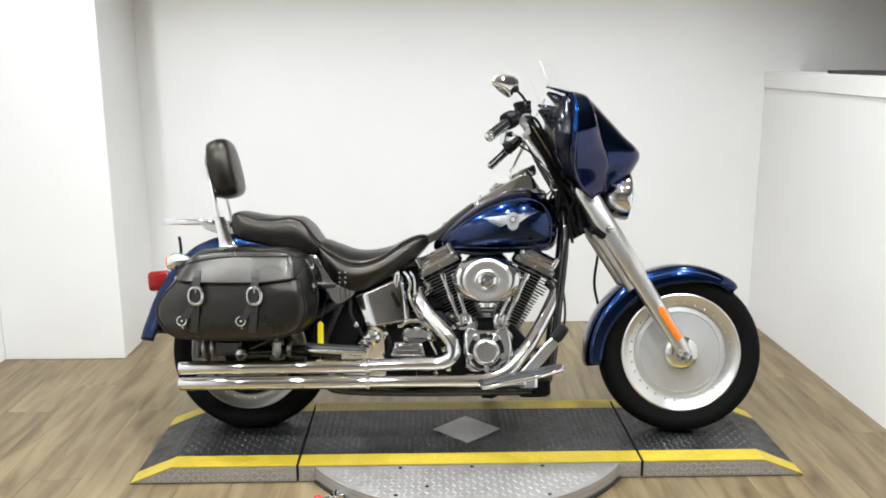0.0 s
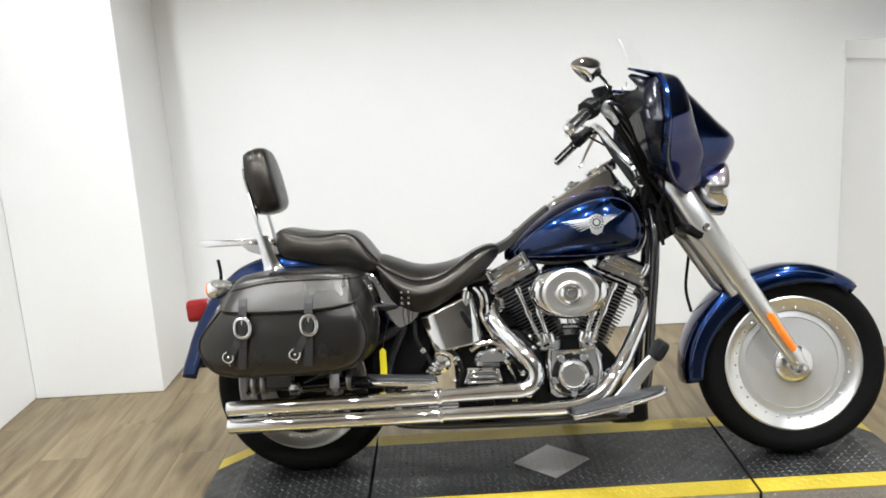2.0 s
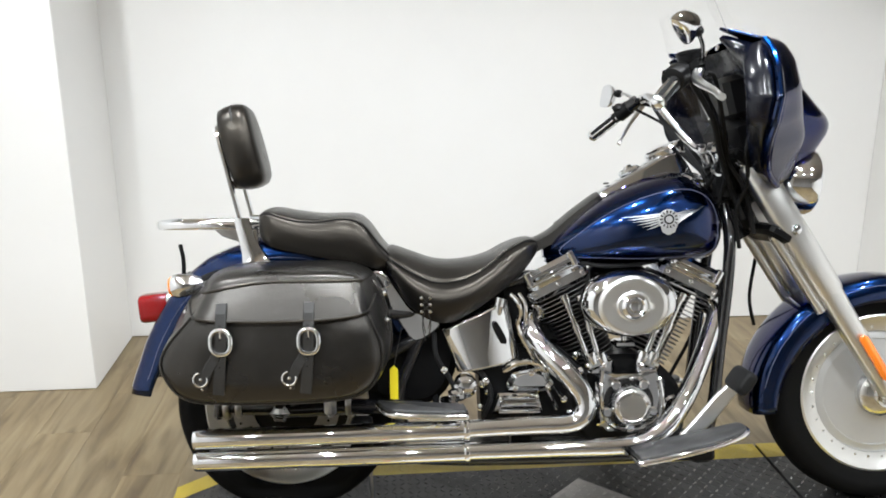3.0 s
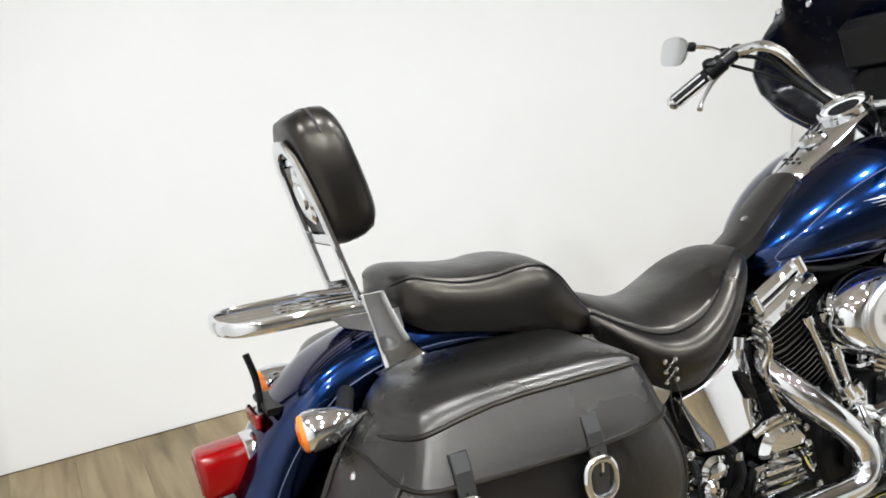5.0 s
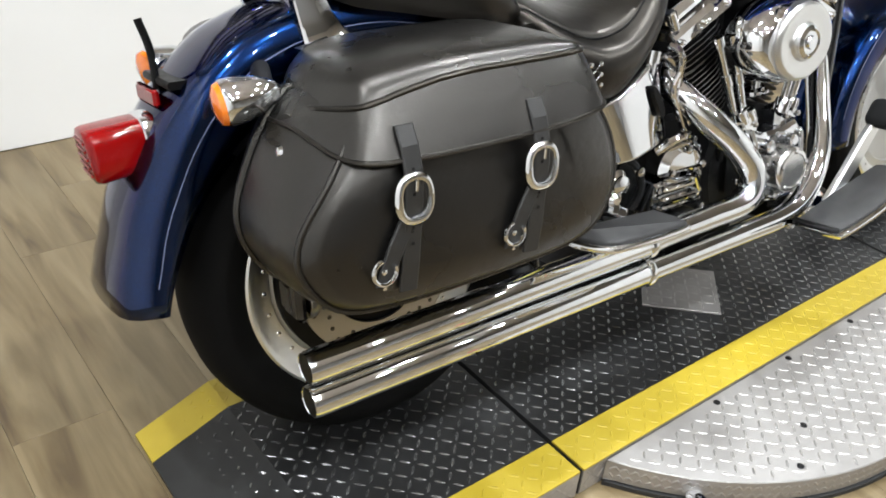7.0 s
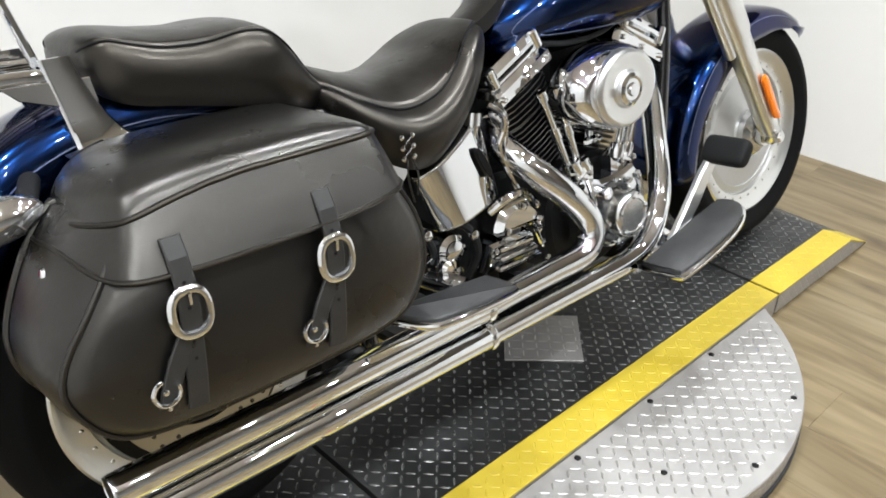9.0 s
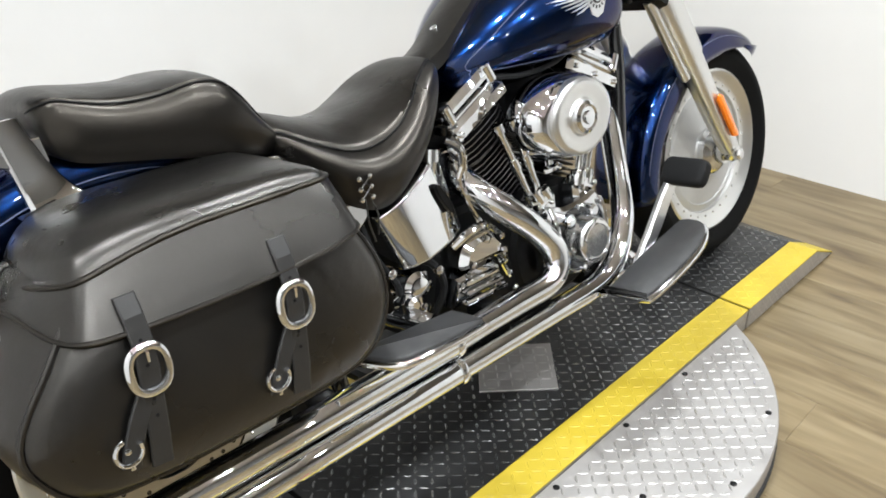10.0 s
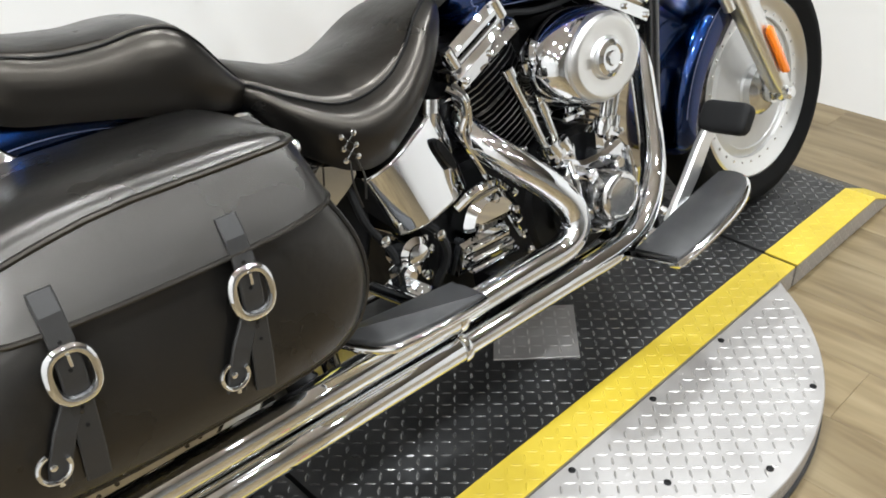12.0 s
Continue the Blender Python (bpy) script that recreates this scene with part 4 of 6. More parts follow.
Shape().add(*lathe([(0.03, 0), (0.03, 0.012), (0.026, 0.016)], (0.676, -0.062, 0.548), (-0.3, -1, -0.3), 24)).put("exhaust_flange", "chrome", up)
for bx in (0.2, 0.62):
    Shape().add(*block((bx, -0.18, 0.247), (0.055, 0.07, 0.09), 0.006)).put("exhaust_bracket", "satin_black", bike)

# tank
tank = group_part("fuel_tank", "teardrop fuel tank in deep blue metallic with a winged badge")
st = [(0.705, 0.695, 0.722, 0.03, 0, 0.4), (0.73, 0.69, 0.752, 0.07, 0, 0.4), (0.79, 0.684, 0.81, 0.125, 0, 0.4), (0.87, 0.68, 0.868, 0.17, 0, 0.42), (0.96, 0.679, 0.912, 0.2, 0, 0.45), (1.04, 0.68, 0.932, 0.208, 0, 0.47), (1.1, 0.683, 0.922, 0.197, 0, 0.48), (1.145, 0.69, 0.89, 0.16, 0, 0.48), (1.17, 0.71, 0.85, 0.12, 0, 0.48), (1.182, 0.74, 0.8, 0.06, 0, 0.5)]
TS = superloft(st, 40, 2.5, 6)
Shape().add(*TS).put("shell", "blue", tank, edges=70)


def tank_y(x, z):
    """The y of the tank's right side at x and z."""
    sec = spline(st, 6)
    xs = [q[0] for q in sec]
    zb, zt, w, mid = (float(np.interp(x, xs, [q[i] for q in sec])) for i in (1, 2, 3, 5))
    zm = zb + (zt - zb) * mid
    s_ = (z - zm) / ((zt - zm) if z > zm else (zm - zb))
    s_ = max(-0.999, min(0.999, s_))
    return -w * (1 - abs(s_) ** 2.5) ** (1 / 2.5)


def on_tank(pts, lift):
    return [(x, tank_y(x, z) - lift, z) for x, z in pts]


def badge_plate(name, outline, mt, parent, lift, label=""):
    """A thin plate that follows the tank's side."""
    front = on_tank(outline, lift)
    back = on_tank(outline, -0.004)
    return Shape().add(*rings([back, front])).put(name, mt, parent, label, smooth=False)


BX, BZ = 1.004, 0.808
for sgn, tip in ((-1, (0.89, 0.814)), (1, (1.1, 0.842))):
    for k in range(6):
        f = k / 6
        x0 = BX + sgn * 0.018
        tx = tip[0] - sgn * f * 0.07
        tz = tip[1] - f * 0.038 - 0.002
        z0 = BZ + 0.016 - f * 0.03
        q = [(x0, z0), (x0 + (tx - x0) * 0.5, z0 + (tz - z0) * 0.5), (tx, tz), (x0 + (tx - x0) * 0.5, z0 + (tz - z0) * 0.5 - 0.0042), (x0, z0 - 0.0042)]
        Shape().add(*rings([on_tank(q, -0.004), on_tank(q, 0.0016)])).put("badge_feather", "silver_badge", tank, "silver wing feather", smooth=False)
circ = lambda r, n=24: [(BX + r * math.cos(a), BZ + r * math.sin(a)) for a in np.linspace(0, 2 * math.pi, n, endpoint=False)]
badge_plate("badge_disc", circ(0.026), "silver_badge", tank, 0.0022)
badge_plate("badge_tail", [(BX - 0.022, BZ - 0.015), (BX + 0.022, BZ - 0.015), (BX + 0.016, BZ - 0.033), (BX, BZ - 0.041), (BX - 0.016, BZ - 0.033)], "silver_badge", tank, 0.002)
badge_plate("badge_ring", circ(0.013), "dark_glass", tank, 0.003)
badge_plate("badge_centre", circ(0.009), "silver_badge", tank, 0.0036)
# plain bars in place of lettering round the badge
s = Shape()
for k in range(14):
    a = 2 * math.pi * k / 14
    q = [(BX + r * math.cos(a + d), BZ + r * math.sin(a + d)) for r, d in ((0.0165, -0.1), (0.0165, 0.1), (0.023, 0.08), (0.023, -0.08))]
    s.add(*rings([on_tank(q, 0.0), on_tank(q, 0.0028)]))
s.put("badge_bar", "dark_glass", tank, smooth=False)
ol = [(0.742, 0.712), (0.79, 0.77), (0.87, 0.828), (0.96, 0.868), (1.05, 0.885), (1.11, 0.866), (1.142, 0.82), (1.148, 0.76), (1.13, 0.715), (1.0, 0.703), (0.87, 0.703)]
Shape().add(*tube(on_tank([tuple(p) for p in rounded(ol, 5)], 0.0004), 0.0009, 5, 1, loop=True, caps=False)).put("pinstripe", "stripe", tank)
for sgn in (-1, 1):
    Shape().add(*lathe([(0.037, 0), (0.038, 0.006), (0.034, 0.014), (0.025, 0.019), (0.004, 0.021)], (1.095, sgn * 0.085, 0.905), (0.1, sgn * 0.3, 1), 32)).add(*lathe([(0.044, -0.004), (0.044, 0.004), (0.037, 0.006)], (1.095, sgn * 0.085, 0.905), (0.1, sgn * 0.3, 1), 32)).put("filler_cap", "chrome", tank)

# console
con = group_part("console", "chrome tank console with speedometer and ignition switch")
cs = [(0.84, 0.848, 0.862, 0.032), (0.87, 0.86, 0.885, 0.046), (0.92, 0.89, 0.915, 0.056), (0.98, 0.91, 0.95, 0.062), (1.03, 0.915, 0.98, 0.064), (1.07, 0.91, 0.99, 0.062), (1.1, 0.9, 0.955, 0.056), (1.135, 0.87, 0.9, 0.04)]
sec = []
for x, z0, z1, w in spline(cs, 5):
    sec.append([(x, -w, z0), (x, -w * 0.97, z1 - 0.012), (x, -w * 0.8, z1 - 0.003), (x, -w * 0.4, z1), (x, 0, z1 + 0.001), (x, w * 0.4, z1), (x, w * 0.8, z1 - 0.003), (x, w * 0.97, z1 - 0.012), (x, w, z0)])
Shape().add(*rings(sec)).put("housing", "chrome", con)
SA = Vector((-0.42, 0, 0.9)).normalized()
SC = Vector((1.05, 0, 0.985))
Shape().add(*lathe([(0.05, -0.02), (0.056, 0.0), (0.057, 0.012), (0.053, 0.017), (0.048, 0.015), (0.047, 0.01)], SC, SA, 40, caps=False)).put("bezel", "chrome", con)
Shape().add(*lathe([(0.048, 0.008), (0.001, 0.009)], SC, SA, 40)).put("dial", "dial_white", con)
Shape().add(*lathe([(0.034, 0.0095), (0.001, 0.0105)], SC, SA, 40)).put("dial_centre", "dark_glass", con)
Shape().add(*lathe([(0.03, 0.0), (0.032, 0.006), (0.026, 0.012), (0.012, 0.014), (0.01, 0.02), (0.002, 0.02)], (0.95, 0, 0.932), SA, 32)).put("ignition_switch", "chrome", con)
for yy in (-0.018, 0, 0.018):
    Shape().add(*lathe([(0.005, 0), (0.005, 0.003), (0.002, 0.004)], (0.885, yy, 0.9), SA, 10)).put("warning_lamp", "dark_glass", con)
# leather bib between console and seat
bib = [(0.66, 0.735, 0.045), (0.72, 0.765, 0.05), (0.78, 0.815, 0.052), (0.845, 0.862, 0.05), (0.86, 0.868, 0.045)]
sec = []
for x, z, w in spline(bib, 5):
    sec.append([(x, -w, z - 0.03), (x, -w * 0.95, z), (x, -w * 0.5, z + 0.008), (x, 0, z + 0.01), (x, w * 0.5, z + 0.008), (x, w * 0.95, z), (x, w, z - 0.03)])
tb = Shape().add(*rings(sec)).put("tank_bib", "leather", bike, "black leather strip between seat and console")
Shape().add(*lathe([(0.008, 0), (0.008, 0.004), (0.003, 0.006)], (0.744, 0, 0.794), (-0.5, 0, 0.8), 14)).put("stud", "chrome", tb)

# seats
seat = group_part("rider_seat", "dished black leather rider seat")


def cushion(stations, per=5):
    """An upholstered seat along x: skirt, a stitched groove along the edge, and a crowned top.
    stations: x, bottom z and half width, widest z and half width, seam z and half width, top z."""
    sec, lines = [], []
    for x, zb, wb, zm, wm, ze, we, zt in spline(stations, per):
        side = spline([(we + 0.0026, ze - 0.0045), (we + (wm - we) * 0.72, ze + (zm - ze) * 0.42), (wm, zm), (wm - (wm - wb) * 0.4, zm + (zb - zm) * 0.62), (wb, zb)], 3)
        half = [(wb * 0.5, zb + 0.004)] + [tuple(q) for q in side[::-1]] + [(we - 0.002, ze - 0.0022), (we - 0.0042, ze + 0.003)]
        for f in (0.93, 0.84, 0.7, 0.5, 0.25):
            half.append(((we - 0.0042) * f, ze + 0.003 + (zt - ze - 0.003) * (1 - f**2.4)))
        sec.append([(x, -y, z) for y, z in half] + [(x, 0, zt)] + [(x, y, z) for y, z in half[::-1]])
        lines.append((x, we, ze))
    return rings(sec), [[(x, sgn * (w + 0.0008), z - 0.001) for x, w, z in lines[2:-2]] for sgn in (-1, 1)]


st2 = [(0.252, 0.68, 0.05, 0.7, 0.085, 0.715, 0.075, 0.722), (0.28, 0.65, 0.1, 0.685, 0.135, 0.708, 0.118, 0.737), (0.33, 0.585, 0.152, 0.64, 0.172, 0.678, 0.14, 0.721), (0.39, 0.547, 0.172, 0.605, 0.19, 0.651, 0.152, 0.7), (0.445, 0.545, 0.172, 0.602, 0.192, 0.648, 0.15, 0.694)]
st2 += [(0.5, 0.57, 0.162, 0.618, 0.184, 0.664, 0.145, 0.7), (0.55, 0.6, 0.146, 0.645, 0.166, 0.693, 0.128, 0.714), (0.59, 0.628, 0.126, 0.672, 0.145, 0.723, 0.106, 0.734), (0.63, 0.657, 0.1, 0.7, 0.116, 0.742, 0.083, 0.75), (0.66, 0.688, 0.074, 0.72, 0.088, 0.748, 0.063, 0.755), (0.68, 0.71, 0.045, 0.73, 0.058, 0.744, 0.046, 0.75), (0.688, 0.722, 0.025, 0.733, 0.035, 0.741, 0.027, 0.743)]
shape, lines = cushion(st2)
Shape().add(*shape).put("cushion", "vinyl", seat, edges=50)
for line in lines:
    Shape().add(*tube(line, 0.0016, 6, 1)).put("seam", "rubber", seat)
pil = group_part("pillion_seat", "black leather pillion cushion")
st3 = [(-0.076, 0.785, 0.045, 0.8, 0.066, 0.817, 0.056, 0.822), (-0.068, 0.765, 0.085, 0.79, 0.1, 0.828, 0.088, 0.838), (-0.045, 0.748, 0.107, 0.782, 0.121, 0.834, 0.108, 0.847), (-0.015, 0.738, 0.117, 0.775, 0.13, 0.825, 0.115, 0.845), (0.035, 0.728, 0.12, 0.768, 0.134, 0.813, 0.117, 0.836), (0.095, 0.715, 0.124, 0.76, 0.139, 0.811, 0.12, 0.829)]
st3 += [(0.15, 0.703, 0.126, 0.755, 0.142, 0.817, 0.122, 0.829), (0.19, 0.695, 0.126, 0.748, 0.142, 0.811, 0.121, 0.825), (0.22, 0.688, 0.122, 0.735, 0.138, 0.788, 0.118, 0.802), (0.25, 0.678, 0.114, 0.718, 0.13, 0.748, 0.11, 0.758), (0.28, 0.676, 0.09, 0.7, 0.112, 0.715, 0.09, 0.722), (0.297, 0.68, 0.055, 0.694, 0.07, 0.704, 0.056, 0.707)]
shape, lines = cushion(st3)
Shape().add(*shape).put("cushion", "vinyl", pil, edges=50)
for line in lines:
    Shape().add(*tube(line, 0.0016, 6, 1)).put("seam", "rubber", pil)
# lacing on the seat skirt
s = Shape()
for k in range(3):
    z = 0.612 - 0.018 * k
    for dx in (-0.011, 0.011):
        s.add(*lathe([(0.0045, 0), (0.0045, 0.003), (0.002, 0.004)], (0.374 + dx, -0.194, z), (0, -1, 0), 10))
s.put("eyelet", "chrome", seat)
s = Shape()
for k in range(2):
    z = 0.612 - 0.018 * k
    s.add(*rod((0.363, -0.196, z), (0.385, -0.196, z - 0.018), 0.0018, 6)).add(*rod((0.385, -0.197, z), (0.363, -0.197, z - 0.018), 0.0018, 6))
s.add(*tube([(0.37, -0.196, 0.575), (0.365, -0.2, 0.54), (0.372, -0.2, 0.5)], 0.0016, 6)).add(*tube([(0.38, -0.196, 0.575), (0.386, -0.2, 0.545), (0.38, -0.2, 0.51)], 0.0016, 6))
s.put("lace", "leather", seat)

# backrest and rack
TB = pose(-0.098, 0.03, 0.901, -1, -14, 0)


def tilt(vf, m):
    return [tuple(m @ Vector(p)) for p in vf[0]], vf[1]


pad = group_part("backrest", "black padded backrest on a chrome upright")
sec = []
for xx, k in ((-0.044, 0.86), (-0.039, 0.95), (-0.02, 1.0), (0.012, 1.0), (0.031, 0.95), (0.041, 0.84), (0.045, 0.6)):
    ring_ = []
    for a in np.linspace(0, 2 * math.pi, 40, endpoint=False):
        ca, sa = math.cos(a), math.sin(a)
        yy = math.copysign(abs(ca) ** 0.55, ca) * (0.1 if sa < 0.0 else 0.1 - 0.015 * sa)
        zz = 0.118 + math.copysign(abs(sa) ** 0.6, sa) * 0.118
        ring_.append((xx, yy * k, 0.118 + (zz - 0.118) * k))
    sec.append(ring_)
Shape().add(*tilt(rings(sec), TB)).put("cushion", "vinyl", pad, edges=80)
ringm = [(0.0, 0.091 * math.copysign(abs(math.cos(a)) ** 0.55, math.cos(a)), 0.118 + 0.116 * math.copysign(abs(math.sin(a)) ** 0.6, math.sin(a))) for a in np.linspace(0, 2 * math.pi, 40, endpoint=False)]
Shape().add(*tilt(tube(ringm, 0.0036, 6, 1, loop=True, caps=False), TB)).put("piping", "strap", pad)
arch = [(-0.034, -0.088, -0.2), (-0.034, -0.086, -0.05), (-0.034, -0.08, 0.08), (-0.036, -0.066, 0.15), (-0.036, -0.035, 0.182), (-0.036, 0, 0.19), (-0.036, 0.035, 0.182), (-0.036, 0.066, 0.15), (-0.034, 0.08, 0.08), (-0.034, 0.086, -0.05), (-0.034, 0.088, -0.2)]
pts = spline(arch, 6)
sec = []
for i, p in enumerate(pts):
    d = pts[min(i + 1, len(pts) - 1)] - pts[max(i - 1, 0)]
    d /= np.linalg.norm(d)
    nrm = np.cross(d, (1, 0, 0))
    sec.append([p + nrm * u * 0.011 + np.array((v * 0.0055 - 0.016, 0, 0)) for u, v in ((-1, -0.6), (-0.7, -1), (0.7, -1), (1, -0.6), (1, 0.6), (0.7, 1), (-0.7, 1), (-1, 0.6))])
Shape().add(*tilt(rings(sec), TB)).put("upright", "chrome", pad)
Shape().add(*tilt(lathe([(0.045, 0), (0.046, 0.006), (0.038, 0.01), (0.036, 0.008), (0.022, 0.009), (0.02, 0.013), (0.002, 0.014)], (-0.042, 0, 0.1), (-1, 0, 0), 36, squash=(1.15, 1.0)), TB)).put("medallion", "chrome", pad, "round chrome medallion on the back of the pad")
for cz, cw, ch in ((0.02, 0.15, 0.022), (0.16, 0.12, 0.016)):
    Shape().add(*tilt(block((-0.046, 0, cz), (0.006, cw, ch), 0.003), TB)).put("cross_bar", "chrome", pad)
for sgn in (-1, 1):
    sec = []
    for z, x0, x1 in spline([(0.694, -0.114, -0.022), (0.706, -0.115, -0.038), (0.722, -0.117, -0.053), (0.75, -0.122, -0.069), (0.785, -0.129, -0.083), (0.822, -0.136, -0.095)], 4):
        yo = 0.104 + 0.006 * max(0.0, (0.735 - z) / 0.04) ** 2
        row = []
        for t, bulge in ((0.0, 0.0), (0.04, 0.003), (0.1, 0.004), (0.5, 0.005), (0.9, 0.004), (0.96, 0.003), (1.0, 0.0)):
            row.append((x0 + (x1 - x0) * t, sgn * (yo + bulge), z))
        row += [(x1 - 0.002, sgn * (yo - 0.004), z), (x0 + 0.002, sgn * (yo - 0.004), z)]
        sec.append(row)
    Shape().add(*rings(sec)).put("side_plate", "chrome", pad, "flared chrome side plate")
rack = group_part("luggage_rack", "chrome tubular luggage rack behind the backrest")
loop_ = [(-0.09, -0.095, 0.795), (-0.18, -0.1, 0.802), (-0.31, -0.092, 0.803), (-0.346, -0.06, 0.804), (-0.356, 0, 0.804), (-0.346, 0.06, 0.804), (-0.31, 0.092, 0.803), (-0.18, 0.1, 0.802), (-0.09, 0.095, 0.795)]
pts = spline(loop_, 6)
sec = []
for i, p in enumerate(pts):
    d = pts[min(i + 1, len(pts) - 1)] - pts[max(i - 1, 0)]
    d /= np.linalg.norm(d)
    nrm = np.cross(d, (0, 0, 1))
    sec.append([p + nrm * u * 0.006 + np.array((0, 0, v * 0.011)) for u, v in ((-1, -0.6), (-0.6, -1), (0.6, -1), (1, -0.6), (1, 0.6), (0.6, 1), (-0.6, 1), (-1, 0.6))])
Shape().add(*rings(sec)).put("rail", "chrome", rack)
for yy in (-0.05, -0.017, 0.017, 0.05):
    Shape().add(*tube([(-0.346, yy, 0.804), (-0.2, yy, 0.801), (-0.085, yy, 0.797)], 0.0055, 10)).put("bar", "chrome", rack)
Shape().add(*block((-0.1, 0, 0.79), (0.02, 0.19, 0.014), 0.004)).put("cross_bar", "chrome", rack)
for sgn in (-1, 1):
    Shape().add(*plate([(-0.19, 0.796), (-0.075, 0.79), (-0.07, 0.755), (-0.1, 0.75), (-0.17, 0.775)], sgn * 0.1, sgn * 0.106, 0.0015)).put("stay", "chrome", rack)

# saddlebags
OUT = [(-0.205, 0.655), (-0.15, 0.694), (-0.08, 0.706), (0.05, 0.704), (0.17, 0.694), (0.235, 0.67), (0.268, 0.61), (0.285, 0.53), (0.275, 0.455), (0.24, 0.402), (0.17, 0.378), (0.0, 0.37), (-0.15, 0.372), (-0.23, 0.39), (-0.274, 0.445), (-0.284, 0.51), (-0.25, 0.592)]
CX, CZ = 0.01, 0.535


def saddlebag(sgn):
    g = group_part("saddlebag", "black leather saddlebag with two buckled straps" if sgn < 0 else "black leather saddlebag on the far side")
    oval = [np.array(p) for p in rounded(OUT, 4)]

    def layer(y, k, kz=None):
        kz = k if kz is None else kz
        ring_ = []
        for p in oval:
            x, z = CX + (p[0] - CX) * k, min(CZ + (p[1] - CZ) * kz, 0.662)
            h = max(0.0, z - 0.56)
            up_ = min(1.0, max(0.0, (z - 0.46) / 0.16))
            up_ = up_ * up_ * (3 - 2 * up_) * min(1.0, max(0.0, (y - 0.25) / 0.09))
            x += up_ * (0.045 if x < CX else -0.025) * min(1.0, abs(x - CX) / 0.15)
            ring_.append((x, sgn * (y - 0.26 * h * min(1.0, max(0.0, (y - 0.24) / 0.08))), z))
        return ring_

    body = [layer(0.126, 0.86, 0.86), layer(0.15, 0.93, 0.92), layer(0.19, 0.975, 0.95), (layer(0.22, 0.99, 0.96)), layer(0.31, 0.985, 0.955), layer(0.34, 0.965, 0.94), layer(0.358, 0.93, 0.91), layer(0.369, 0.86, 0.85), layer(0.373, 0.6, 0.6)]
    Shape().add(*rings(body)).put("body", "leather", g, edges=80)
    ring_ = layer(0.2, 0.988, 0.965)
    Shape().add(*tube([p for p in ring_], 0.005, 7, 1, loop=True, caps=False)).put("piping", "leather", g)
    ring_ = layer(0.352, 0.95, 0.93)
    Shape().add(*tube([p for p in ring_], 0.0042, 7, 1, loop=True, caps=False)).put("piping", "leather", g)
    for sx_ in (-1, 1):
        gx = CX + sx_ * 0.237
        Shape().add(*lathe([(0.008, 0), (0.009, 0.004), (0.006, 0.008), (0.002, 0.009)], (gx, sgn * 0.252, 0.592), (sx_, 0, 0.25), 14)).put("rivet", "chrome", g)
    # lid: a boxy cap whose flap folds over the outer face
    plan = [(-0.112, 0.106), (-0.152, 0.13), (-0.18, 0.165), (-0.187, 0.215), (-0.176, 0.272), (-0.157, 0.32), (-0.136, 0.338), (-0.08, 0.341), (0.1, 0.342), (0.18, 0.34), (0.204, 0.332), (0.216, 0.305), (0.228, 0.19), (0.229, 0.122)]
    plan = spline(plan, 4)

    flap = lambda x: 0.586 + 0.014 * min(1.3, abs((x - 0.0) / 0.22)) ** 3
    crown = lambda x: 0.684 - 0.035 * (max(0.0, -x) / 0.194) ** 1.5 - 0.008 * max(0.0, (x - 0.2) / 0.04) ** 2

    def lid_ring(grow_rear, grow_front, grow_out, zf, lift_ends=False):
        out = []
        for x, y in plan:
            k = (x + 0.19) / 0.42
            xx = x - grow_rear * (1 - k) + grow_front * k
            yy = y + grow_out * max(0, (y - 0.19) / 0.16)
            turn_ = min(1.0, max(0.0, (0.322 - y) / 0.085))
            up_ = 0.026 * turn_ * turn_ * (3 - 2 * turn_)
            out.append((xx, sgn * yy, min(zf(xx) + (up_ if lift_ends else 0), crown(xx) - (0.012 if lift_ends else -0.1))))
        return out

    inside = lid_ring(0.018, 0.016, 0.034, lambda x: flap(x) + 0.004, True)
    r0 = lid_ring(0.034, 0.024, 0.043, flap, True)
    r1 = [tuple((np.array(p) * 0.45 + np.array(q) * 0.55) + np.array((0, sgn * 0.003, 0))) for p, q in zip(r0, lid_ring(0.006, 0.006, 0.003, lambda x: crown(x) - 0.006))]
    r2 = lid_ring(0.006, 0.006, 0.003, lambda x: crown(x) - 0.006)
    r3 = lid_ring(0.0, 0.0, 0.0, crown)
    top = lambda x: 0.708 - 0.018 * max(0.0, (x - 0.12) / 0.1) ** 2 - 0.02 * max(0.0, (-0.05 - x) / 0.14) ** 1.4
    up_to = lambda f: (lambda x: crown(x) + f * (top(x) - crown(x)))
    r4 = [lid_ring(-e, -e, -w, up_to(f)) for e, w, f in ((0.004, 0.007, 0.34), (0.012, 0.024, 0.6), (0.024, 0.05, 0.84), (0.036, 0.08, 0.97))]
    r5 = [(x * 0.76 + 0.003, sgn * (0.122 + (abs(y) - 0.122) * 0.45), top(x * 0.76) + 0.001) for x, y, z in r3]
    r6 = [(x * 0.74 + 0.003, sgn * 0.116, top(x * 0.74) - 0.001) for x, y, z in r3]
    Shape().add(*rings([inside, r0, r1, r2, r3, *r4, r5, r6], closed=False)).put("lid", "leather", g, edges=80)
    Shape().add(*tube([(x, y + sgn * 0.001, z - 0.001) for x, y, z in r2], 0.0042, 8, 1)).put("lid_piping", "vinyl", g)
    Shape().add(*tube([(x, y + sgn * 0.002, z - 0.0125) for x, y, z in r2], 0.002, 6, 1)).put("stitching", "rubber", g)
    Shape().add(*tube(r0, 0.0034, 7, 1)).put("lid_edge", "vinyl", g)
